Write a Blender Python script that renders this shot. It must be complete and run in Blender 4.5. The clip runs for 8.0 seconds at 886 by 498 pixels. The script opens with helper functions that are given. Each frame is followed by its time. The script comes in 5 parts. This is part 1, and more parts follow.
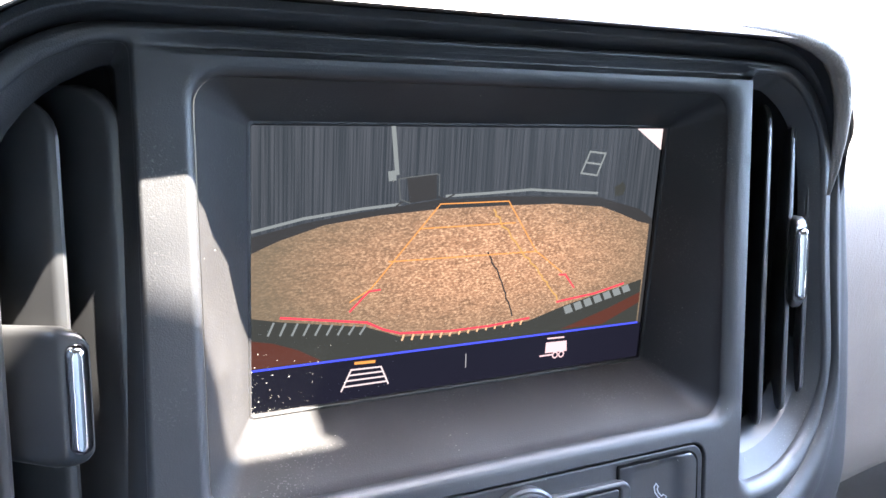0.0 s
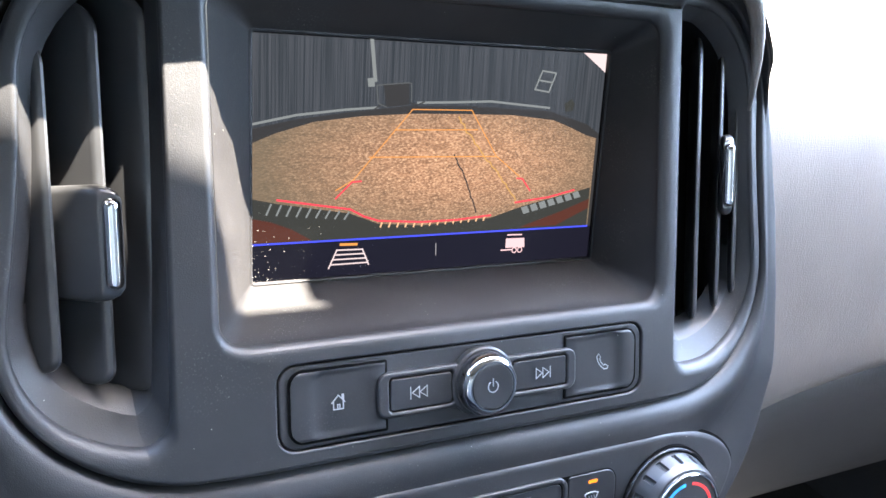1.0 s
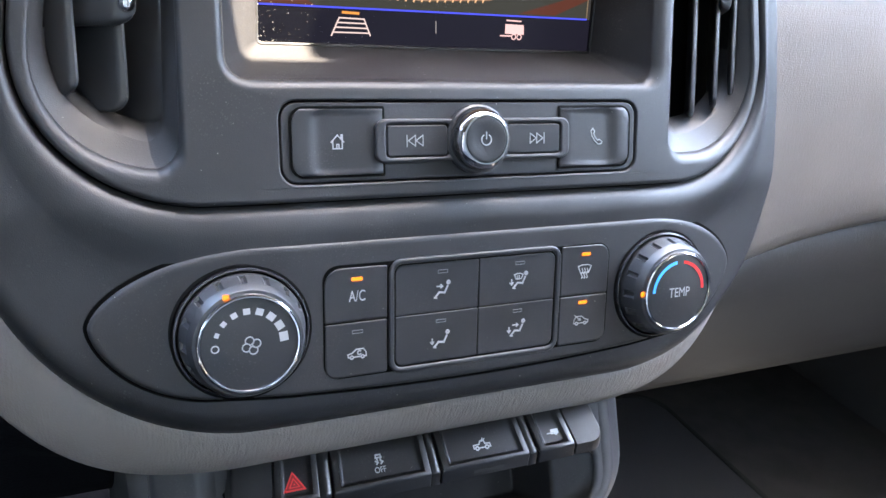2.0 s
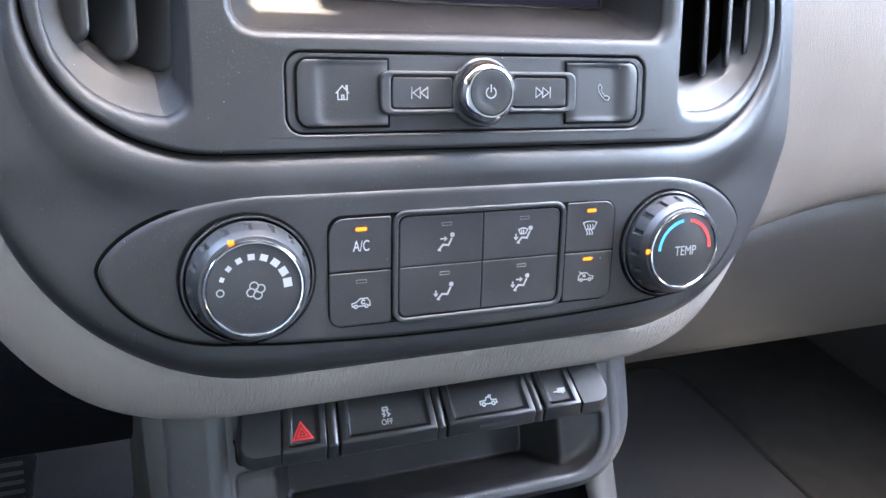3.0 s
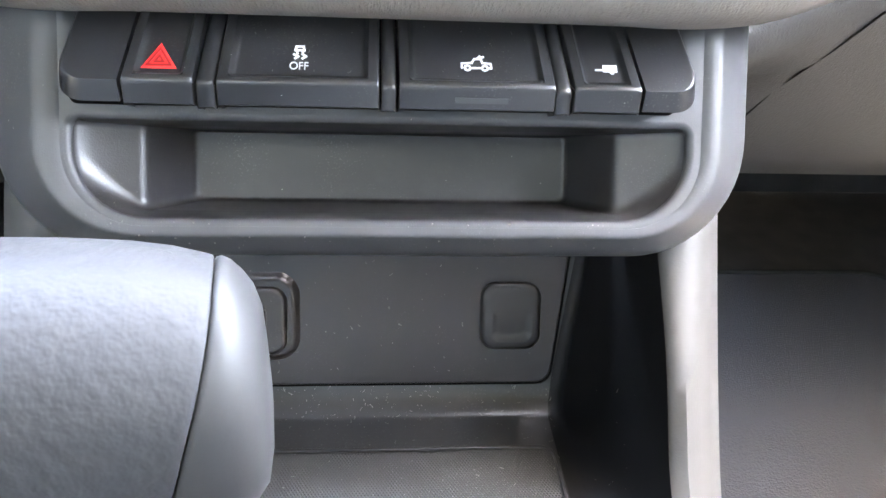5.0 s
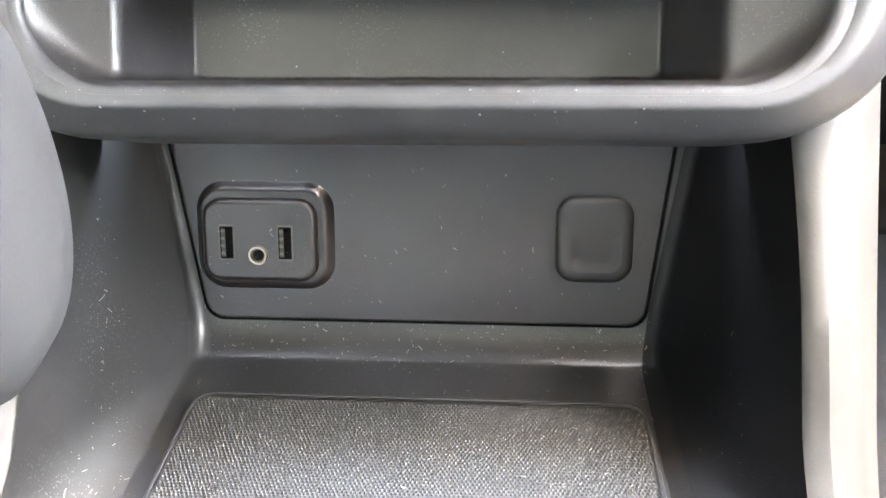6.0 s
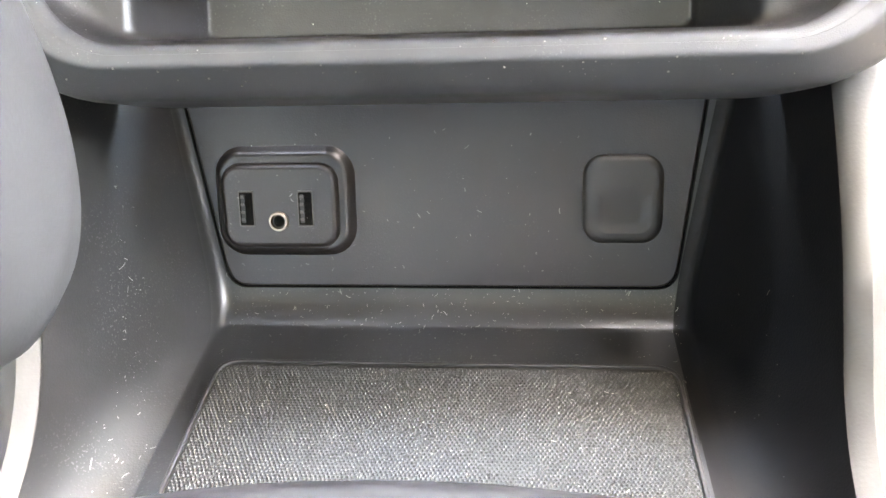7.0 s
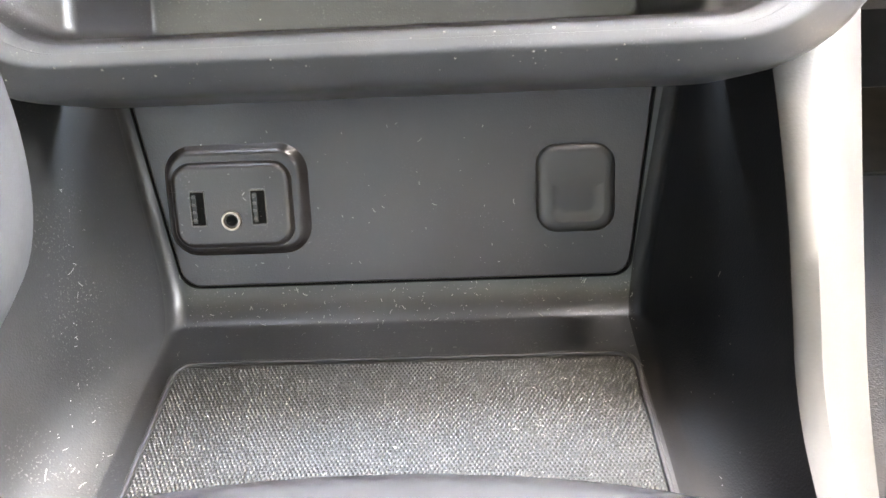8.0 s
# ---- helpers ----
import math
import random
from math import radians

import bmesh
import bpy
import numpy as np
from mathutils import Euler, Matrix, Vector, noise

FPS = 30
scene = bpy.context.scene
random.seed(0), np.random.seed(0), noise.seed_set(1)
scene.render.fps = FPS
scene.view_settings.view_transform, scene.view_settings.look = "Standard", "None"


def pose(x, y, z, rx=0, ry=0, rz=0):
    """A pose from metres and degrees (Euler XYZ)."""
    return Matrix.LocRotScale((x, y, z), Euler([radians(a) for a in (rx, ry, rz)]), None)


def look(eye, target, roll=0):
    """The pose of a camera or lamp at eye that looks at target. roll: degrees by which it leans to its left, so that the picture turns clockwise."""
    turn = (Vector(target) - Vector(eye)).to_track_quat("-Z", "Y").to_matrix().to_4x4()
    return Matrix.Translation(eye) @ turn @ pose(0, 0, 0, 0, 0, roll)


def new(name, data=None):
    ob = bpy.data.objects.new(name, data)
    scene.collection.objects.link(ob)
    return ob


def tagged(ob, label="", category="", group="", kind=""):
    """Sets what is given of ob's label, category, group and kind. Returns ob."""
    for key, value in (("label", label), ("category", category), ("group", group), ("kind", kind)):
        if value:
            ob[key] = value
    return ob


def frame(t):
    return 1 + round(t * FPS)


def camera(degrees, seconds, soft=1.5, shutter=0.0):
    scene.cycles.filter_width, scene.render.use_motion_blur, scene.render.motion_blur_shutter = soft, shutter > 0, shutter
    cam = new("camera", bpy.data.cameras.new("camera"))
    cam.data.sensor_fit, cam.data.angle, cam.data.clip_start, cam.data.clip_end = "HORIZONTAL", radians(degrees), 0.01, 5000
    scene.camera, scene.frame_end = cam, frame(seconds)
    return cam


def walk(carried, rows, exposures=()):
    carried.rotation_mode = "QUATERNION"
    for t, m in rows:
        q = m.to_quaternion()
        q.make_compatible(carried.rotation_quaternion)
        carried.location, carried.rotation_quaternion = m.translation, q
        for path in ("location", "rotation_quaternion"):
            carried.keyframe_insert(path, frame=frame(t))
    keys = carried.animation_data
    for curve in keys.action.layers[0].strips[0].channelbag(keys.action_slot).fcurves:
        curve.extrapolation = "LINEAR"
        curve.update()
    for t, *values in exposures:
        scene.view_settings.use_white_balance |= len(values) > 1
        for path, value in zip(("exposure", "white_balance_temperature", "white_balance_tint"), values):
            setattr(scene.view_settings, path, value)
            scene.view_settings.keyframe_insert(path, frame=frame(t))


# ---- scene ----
cam = camera(58.4, 8.0)
PATH = [
    (0, (-0.13, -0.212, 0.765), (0.754, 1.431, 0.046), 7.1),
    (0.5, (-0.132, -0.214, 0.768), (0.752, 1.427, 0.044), 7.1),
    (0.7, (-0.1364, -0.2304, 0.7632), (0.7498, 1.4308, 0.0887), 7.14),
    (0.8, (-0.1392, -0.2435, 0.7585), (0.7635, 1.4018, 0.067), 7.15),
    (0.9, (-0.142, -0.2566, 0.7529), (0.7704, 1.3831, 0.0608), 7.18),
    (1, (-0.145, -0.269, 0.746), (0.751, 1.37, 0.03), 7.2),
    (1.2, (-0.1508, -0.2893, 0.7286), (0.7224, 1.357, 0.0025), 7.29),
    (1.5, (-0.155, -0.306, 0.7), (0.717, 1.326, -0.058), 7.3),
    (1.7, (-0.149, -0.312, 0.686), (0.692, 1.325, -0.097), 6.9),
    (2.8, (-0.138, -0.327, 0.676), (0.634, 1.304, -0.186), 6.7),
    (3, (-0.136, -0.329, 0.674), (0.603, 1.312, -0.197), 6.5),
    (3.5, (-0.137, -0.324, 0.67), (0.54, 1.332, -0.224), 6.6),
    (3.8, (-0.1326, -0.3186, 0.663), (0.4891, 1.3442, -0.2581), 6.86),
    (4, (-0.122, -0.315, 0.651), (0.456, 1.356, -0.284), 6.9),
    (4.2, (-0.1031, -0.3114, 0.63), (0.4116, 1.3791, -0.3067), 6.7),
    (4.4, (-0.078, -0.3069, 0.601), (0.361, 1.3899, -0.3624), 6.19),
    (4.5, (-0.064, -0.304, 0.584), (0.319, 1.391, -0.407), 5.8),
    (4.7, (-0.0355, -0.2961, 0.5476), (0.2612, 1.3963, -0.476), 4.81),
    (5, (-0.001, -0.279, 0.504), (0.177, 1.433, -0.513), 3.3),
    (5.2, (0.011, -0.265, 0.491), (0.102, 1.437, -0.556), 2.5),
    (6.3, (0.027, -0.234, 0.442), (-0.136, 1.447, -0.628), -2.3),
    (6.5, (0.024, -0.234, 0.443), (-0.136, 1.433, -0.651), -2.3),
    (7, (0.025, -0.232, 0.442), (-0.168, 1.414, -0.676), -3.7),
    (7.5, (0.025, -0.232, 0.442), (-0.139, 1.41, -0.688), -4.0),
    (8, (0.024, -0.233, 0.441), (-0.052, 1.416, -0.689), -3.4),
]
EXPOSURES = [(0.0, 6.76, 6800, 9), (0.5, 6.64, 6900, 9), (1.0, 6.56, 6950, 9), (1.7, 6.48, 7450, 10), (3.0, 7.04, 7600, 10), (4.0, 7.42, 7800, 10), (4.5, 7.86, 8400, 10), (5.2, 8.44, 9300, 10), (6.3, 8.78, 10800, 10), (8.0, 8.80, 10800, 10)]
walk(cam, [(t, look(eye, target, roll)) for t, eye, target, roll in PATH], EXPOSURES)

# ---- daylight: a high sun behind and to the passenger side, sky through the windows ----
SUN_ELEVATION = 66.7
ROOF_EDGE = -0.162
world = bpy.data.worlds.new("sky")
scene.world = world
world.use_nodes = True
wn = world.node_tree.nodes
sky = wn.new("ShaderNodeTexSky")
sky.sky_type = "NISHITA"
sky.sun_disc = False
sky.sun_elevation = radians(SUN_ELEVATION)
sky.sun_rotation = radians(125.5)
world.node_tree.links.new(sky.outputs[0], wn["Background"].inputs[0])
wn["Background"].inputs[1].default_value = 0.15
sun_data = bpy.data.lights.new("sun", "SUN")
sun_data.energy = 2.0
sun_data.angle = radians(0.53)
sun_data.color = (1.0, 0.95, 0.88)
sun = new("sun", sun_data)
sun.matrix_world = look((0.35 * 4, -0.25 * 4, 4.0), (0, 0, 0))


# ---- materials ----
def material(name, colour, rough=0.5, metal=0.0):
    m = bpy.data.materials.new(name)
    m.use_nodes = True
    p = m.node_tree.nodes["Principled BSDF"]
    p.inputs["Base Color"].default_value = (*colour, 1)
    p.inputs["Roughness"].default_value = rough
    p.inputs["Metallic"].default_value = metal
    return m


def coords(m):
    return m.node_tree.nodes.new("ShaderNodeTexCoord").outputs["Object"]


def tex(m, kind, scale, vec=None, **inputs):
    n = m.node_tree.nodes.new(kind)
    n.inputs["Scale"].default_value = scale
    for k, v in inputs.items():
        n.inputs[k].default_value = v
    m.node_tree.links.new(vec if vec is not None else coords(m), n.inputs["Vector"])
    return n


def ramp(m, fac, lo, hi, a, b):
    n = m.node_tree.nodes.new("ShaderNodeMapRange")
    n.inputs["From Min"].default_value, n.inputs["From Max"].default_value = lo, hi
    n.inputs["To Min"].default_value, n.inputs["To Max"].default_value = a, b
    m.node_tree.links.new(fac, n.inputs["Value"])
    return n.outputs["Result"]


def blend(m, fac, a, b):
    n = m.node_tree.nodes.new("ShaderNodeMix")
    n.data_type = "RGBA"
    m.node_tree.links.new(fac, n.inputs["Factor"])
    for sock, v in ((n.inputs[6], a), (n.inputs[7], b)):
        if isinstance(v, tuple):
            sock.default_value = (*v, 1)
        else:
            m.node_tree.links.new(v, sock)
    return n.outputs[2]


def bump(m, height, distance, strength=1.0):
    n = m.node_tree.nodes.new("ShaderNodeBump")
    n.inputs["Strength"].default_value = strength
    n.inputs["Distance"].default_value = distance
    m.node_tree.links.new(height, n.inputs["Height"])
    p = m.node_tree.nodes["Principled BSDF"]
    old = p.inputs["Normal"].links
    if old:
        m.node_tree.links.new(old[0].from_socket, n.inputs["Normal"])
    m.node_tree.links.new(n.outputs[0], p.inputs["Normal"])


def feed(m, socket, value):
    m.node_tree.links.new(value, m.node_tree.nodes["Principled BSDF"].inputs[socket])


def math_node(m, operation, value, second):
    n = m.node_tree.nodes.new("ShaderNodeMath")
    n.operation = operation
    m.node_tree.links.new(value, n.inputs[0])
    n.inputs[1].default_value = second
    return n


def plastic(name, colour, rough, grain=0.00003, dust=0.0, grain_scale=1800):
    """Moulded interior plastic: fine grain, faint wear, and flecks of dust."""
    m = material(name, colour, rough)
    fine = tex(m, "ShaderNodeTexNoise", grain_scale, Detail=2.0)
    wear = tex(m, "ShaderNodeTexNoise", 30, Detail=5.0)
    lighter = tuple(min(1, c * 1.35 + 0.001) for c in colour)
    c = blend(m, ramp(m, wear.outputs[0], 0.35, 0.7, 0, 1), colour, lighter)
    if dust:
        for scale, size, share in ((520, 0.14, 0.09), (130, 0.035, 0.06)):
            warp = tex(m, "ShaderNodeTexNoise", scale * 1.7, Detail=1.0)
            spots = tex(m, "ShaderNodeTexVoronoi", scale, Randomness=1.0)
            split = m.node_tree.nodes.new("ShaderNodeSeparateColor")
            m.node_tree.links.new(spots.outputs["Color"], split.inputs[0])
            wobble = math_node(m, "MULTIPLY_ADD", warp.outputs[0], size * 0.9)
            m.node_tree.links.new(spots.outputs["Distance"], wobble.inputs[2])
            small = ramp(m, wobble.outputs[0], size * 0.75, size * 1.1, 1, 0)
            keep = ramp(m, split.outputs[0], 1.0 - dust * share * 1.6, 1.0 - dust * share * 0.4, 0, 0.9)
            both = math_node(m, "MULTIPLY", small, 1.0)
            m.node_tree.links.new(keep, both.inputs[1])
            c = blend(m, both.outputs[0], c, (0.5, 0.48, 0.43))
        haze = tex(m, "ShaderNodeTexNoise", 55, Detail=8.0, Roughness=0.7)
        c = blend(m, ramp(m, haze.outputs[0], 0.5, 0.8, 0, min(0.6, 0.28 * dust * dust)), c, (0.16, 0.152, 0.14))
        grit = tex(m, "ShaderNodeTexNoise", 1500, Detail=1.0)
        patch = tex(m, "ShaderNodeTexNoise", 38, Detail=3.0)
        fleck = math_node(m, "MULTIPLY", ramp(m, grit.outputs[0], 0.62, 0.72, 0, min(0.9, 0.5 * dust)), 1.0)
        m.node_tree.links.new(ramp(m, patch.outputs[0], 0.48, 0.75, 0, 1), fleck.inputs[1])
        c = blend(m, fleck.outputs[0], c, (0.30, 0.29, 0.27))
    feed(m, "Base Color", c)
    feed(m, "Roughness", ramp(m, wear.outputs[0], 0.3, 0.75, rough - 0.05, rough + 0.07))
    bump(m, fine.outputs[0], grain)
    return m


def leather(name, colour, rough=0.55, size=1.0, stretch=(2.2, 0.7, 0.6), crease_depth=0.00026):
    """Grained soft dashboard skin."""
    m = material(name, colour, rough)
    cells = tex(m, "ShaderNodeTexVoronoi", 780 * size, Randomness=1.0)
    cells.feature = "DISTANCE_TO_EDGE"
    v = m.node_tree.nodes.new("ShaderNodeMapping")
    v.inputs["Scale"].default_value = stretch
    m.node_tree.links.new(coords(m), v.inputs["Vector"])
    folds = tex(m, "ShaderNodeTexNoise", 430 * size, v.outputs[0], Detail=3.0)
    tone = tex(m, "ShaderNodeTexNoise", 18, Detail=4.0)
    dark = tuple(c * 0.86 for c in colour)
    feed(m, "Base Color", blend(m, ramp(m, tone.outputs[0], 0.3, 0.7, 0, 1), dark, colour))
    bump(m, ramp(m, cells.outputs["Distance"], 0.0, 0.3, 0, 1), 0.00012, 0.7)
    bump(m, folds.outputs[0], crease_depth, 0.7)
    return m


def glow(name, colour, strength):
    m = material(name, (0, 0, 0), 0.3)
    p = m.node_tree.nodes["Principled BSDF"]
    p.inputs["Emission Color"].default_value = (*colour, 1)
    p.inputs["Emission Strength"].default_value = strength
    return m


BLACK = plastic("black soft-touch plastic", (0.0138, 0.0138, 0.0150), 0.49, 0.00008, dust=0.3, grain_scale=2400)
BLACK.node_tree.nodes["Principled BSDF"].inputs["Specular IOR Level"].default_value = 0.36
BLACK_DULL = plastic("black grained plastic", (0.0062, 0.0046, 0.0050), 0.33, 0.00006, dust=0.2)
SWITCH = plastic("black switch plastic", (0.0135, 0.0137, 0.0150), 0.38, 0.00003, dust=0.2)
ROCKER = plastic("satin black rocker plastic", (0.0080, 0.0080, 0.0089), 0.33, 0.00003, dust=0.3)
BEZEL = plastic("black bezel plastic", (0.034, 0.034, 0.0358), 0.43, 0.00005, dust=0.5, grain_scale=3000)
BEZEL.node_tree.nodes["Principled BSDF"].inputs["Specular IOR Level"].default_value = 0.4
SWITCH.node_tree.nodes["Principled BSDF"].inputs["Specular IOR Level"].default_value = 0.38
GAP = material("dark joint", (0.0015, 0.0015, 0.0015), 0.9)
GAP.node_tree.nodes["Principled BSDF"].inputs["Specular IOR Level"].default_value = 0.05
BLACK_DULL.node_tree.nodes["Principled BSDF"].inputs["Specular IOR Level"].default_value = 0.36
# Darkened so that the shade deep inside the vents sits in the colour.
BLACK_DARKENED = plastic("dull black plastic, darkened", (0.004, 0.004, 0.0042), 0.7)
BLACK_DARKENED.node_tree.nodes["Principled BSDF"].inputs["Specular IOR Level"].default_value = 0.15
CHROME = material("chrome", (0.40, 0.40, 0.42), 0.10, 1.0)
TAUPE = leather("taupe leather", (0.142, 0.122, 0.108))
TAUPE.node_tree.nodes["Principled BSDF"].inputs["Specular IOR Level"].default_value = 0.35
TAUPE_ROLL = leather("taupe wrinkled leather", (0.205, 0.180, 0.161), 0.52, 0.85, (2.3, 0.42, 0.38), 0.00055)
TAUPE_ROLL.node_tree.nodes["Principled BSDF"].inputs["Specular IOR Level"].default_value = 0.35
TAUPE_TRIM = plastic("taupe moulded trim", (0.038, 0.0368, 0.0354), 0.55, 0.00004, grain_scale=1200)
TAUPE_TRIM.node_tree.nodes["Principled BSDF"].inputs["Specular IOR Level"].default_value = 0.25
GREY_LEATHER = plastic("grey leather", (0.0185, 0.0185, 0.0195), 0.58, 0.00042, grain_scale=330)
GREY_LEATHER.node_tree.nodes["Principled BSDF"].inputs["Specular IOR Level"].default_value = 0.16
GREY_TRIM = plastic("grey knob plastic", (0.019, 0.0185, 0.0185), 0.52, 0.00002)
GREY_TRIM.node_tree.nodes["Principled BSDF"].inputs["Specular IOR Level"].default_value = 0.25
# Driver footwell tone: its dimness is put into the carpet colour.
CARPET_SHADED = plastic("shaded black carpet", (0.0038, 0.0041, 0.0050), 0.95, 0.0008, grain_scale=700)
CARPET_SHADED.node_tree.nodes["Principled BSDF"].inputs["Specular IOR Level"].default_value = 0.04
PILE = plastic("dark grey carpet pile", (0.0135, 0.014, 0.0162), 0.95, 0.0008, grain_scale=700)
CARPET_LIGHTENED = plastic("footwell carpet, lightened for its light", (0.030, 0.029, 0.028), 0.95, 0.0008, grain_scale=700)
CARPET_LIGHTENED.node_tree.nodes["Principled BSDF"].inputs["Specular IOR Level"].default_value = 0.04
WHITE = material("white print", (0.27, 0.27, 0.274), 0.5)
PRINT_BRIGHT = material("bright white print", (0.52, 0.52, 0.53), 0.5)
DUST = material("pale dust", (0.16, 0.155, 0.145), 0.9)
LINT = material("pale lint", (0.135, 0.13, 0.12), 0.9)
CRUMB = material("pale crumb", (0.30, 0.28, 0.24), 0.9)
RED = material("red print", (0.75, 0.03, 0.03), 0.45)
BLUE = material("blue print", (0.02, 0.32, 0.75), 0.45)
HEADLINER = plastic("grey cloth lining", (0.095, 0.092, 0.087), 0.95, 0.0003, grain_scale=500)
# Skins of the unseen back wall, their tones set to bounce or hold back light.
BACK_SHADED = leather("back wall skin, shade in its colour", (0.06, 0.058, 0.055), 0.8)
BACK_BOUNCE = leather("grey bounce wall skin", (0.24, 0.232, 0.222), 0.8)
BACK_REFLECTOR = leather("pale reflector wall skin", (0.58, 0.565, 0.54), 0.8)
LINING = plastic("dark cloth lining", (0.03, 0.03, 0.03), 0.95, 0.0003, grain_scale=500)
# The dashboard taupe, darkened for a panel that faces down.
TAUPE_SHADED = leather("taupe vinyl, shade in its colour", (0.034, 0.031, 0.029), 0.5)
# Darker copy of the niche plastic: the right side's shade put into the colour.
BIN_WALL_SHADED = plastic("black plastic, shade in its colour", (0.0024, 0.0023, 0.0026), 0.45, 0.00006)
BIN_WALL_SHADED.node_tree.nodes["Principled BSDF"].inputs["Specular IOR Level"].default_value = 0.1
SURROUND_SATIN = plastic("black satin surround plastic", (0.0112, 0.0106, 0.0110), 0.48, 0.00006, dust=0.4)
SURROUND_SATIN.node_tree.nodes["Principled BSDF"].inputs["Specular IOR Level"].default_value = 0.22
CONCRETE = plastic("pale concrete", (0.40, 0.38, 0.35), 0.9, 0.002, grain_scale=60)
VANE = plastic("black vane plastic", (0.02, 0.02, 0.021), 0.34, 0.00001)
GLOSS = plastic("semi-gloss black plastic", (0.012, 0.012, 0.014), 0.22, 0.000005)
GRIP = plastic("dark grey rubberised plastic", (0.015, 0.0155, 0.017), 0.38, 0.00002)
POCKET = plastic("satin black plastic", (0.0145, 0.0132, 0.0138), 0.36, 0.00006, dust=0.5)
POCKET.node_tree.nodes["Principled BSDF"].inputs["Specular IOR Level"].default_value = 0.36
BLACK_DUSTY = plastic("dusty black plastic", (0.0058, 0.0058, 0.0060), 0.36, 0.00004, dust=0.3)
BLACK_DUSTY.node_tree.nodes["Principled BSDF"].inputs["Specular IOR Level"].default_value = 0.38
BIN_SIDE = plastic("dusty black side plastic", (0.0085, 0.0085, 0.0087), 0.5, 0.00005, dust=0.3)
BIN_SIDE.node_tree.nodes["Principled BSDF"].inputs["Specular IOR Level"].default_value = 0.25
RUBBER = plastic("black rubber", (0.008, 0.0075, 0.0078), 0.5, 0.00003)
RUBBER.node_tree.nodes["Principled BSDF"].inputs["Specular IOR Level"].default_value = 0.28
RUBBER_DUSTY = plastic("dusty black rubber", (0.0028, 0.0028, 0.0027), 0.40, 0.00003, dust=0.6)
# Studs lighter than the sheet: their highlights are put into the colour.
RUBBER_GLINT = plastic("stud rubber, lightened for highlights", (0.0048, 0.0047, 0.0044), 0.44, 0.00003)
RUBBER_GLINT.node_tree.nodes["Principled BSDF"].inputs["Specular IOR Level"].default_value = 0.4
RUBBER_DUSTY.node_tree.nodes["Principled BSDF"].inputs["Specular IOR Level"].default_value = 0.35
JACK = material("worn brass", (0.20, 0.16, 0.13), 0.3, 1.0)
STEEL = material("dull steel", (0.06, 0.055, 0.05), 0.4, 1.0)
GREY_PRINT = material("faded grey print", (0.10, 0.10, 0.105), 0.5)
GREY_FAINT = material("worn grey print", (0.03, 0.03, 0.031), 0.4)
DARK_RED = material("dark red print", (0.25, 0.005, 0.005), 0.5)
AMBER = glow("amber light", (1.0, 0.22, 0.01), 0.03)
BINDING = plastic("carpet binding", (0.014, 0.014, 0.014), 0.85)
BINDING.node_tree.nodes["Principled BSDF"].inputs["Specular IOR Level"].default_value = 0.1



# the lit picture on the display
PICTURE_GLOW = 0.029


def shown_colour(name, colour, strength=1.0):
    m = glow("display " + name, colour, strength * PICTURE_GLOW)
    m.node_tree.nodes["Principled BSDF"].inputs["Roughness"].default_value = 0.35
    m.node_tree.nodes["Principled BSDF"].inputs["Specular IOR Level"].default_value = 0.06
    return m


PIC_WALL = shown_colour("wall", (0.088, 0.083, 0.098))
PIC_GROUND = shown_colour("ground", (0.26, 0.142, 0.085))
PIC_DARK = shown_colour("dark", (0.02, 0.02, 0.022))
PIC_PALE = shown_colour("pale", (0.11, 0.122, 0.13))
PIC_WHITE = shown_colour("white", (0.40, 0.33, 0.35))
PIC_PINK = shown_colour("pink", (0.44, 0.30, 0.33))
PIC_GREY = shown_colour("grey", (0.2, 0.2, 0.22))
PIC_EDGE = shown_colour("edge", (0.05, 0.055, 0.06))
PIC_YELLOW = shown_colour("yellow", (0.30, 0.17, 0.06))
PIC_BROWN = shown_colour("brown", (0.42, 0.25, 0.15))
PIC_BUMPER = shown_colour("bumper", (0.022, 0.023, 0.022))
PIC_RED_DARK = shown_colour("bodywork", (0.05, 0.017, 0.013))
PIC_RED = shown_colour("red", (0.50, 0.035, 0.055))
PIC_ORANGE = shown_colour("orange", (0.42, 0.17, 0.045))
PIC_BLACK = shown_colour("black", (0.006, 0.006, 0.012))
PIC_BLUE = shown_colour("blue", (0.035, 0.05, 0.55))


def vary_picture(m, a, b, scale, stretch, lo=0.35, hi=0.7):
    v = m.node_tree.nodes.new("ShaderNodeMapping")
    v.inputs["Scale"].default_value = stretch
    m.node_tree.links.new(coords(m), v.inputs["Vector"])
    n = tex(m, "ShaderNodeTexNoise", scale, v.outputs[0], Detail=6.0)
    feed(m, "Emission Color", blend(m, ramp(m, n.outputs[0], lo, hi, 0, 1), a, b))


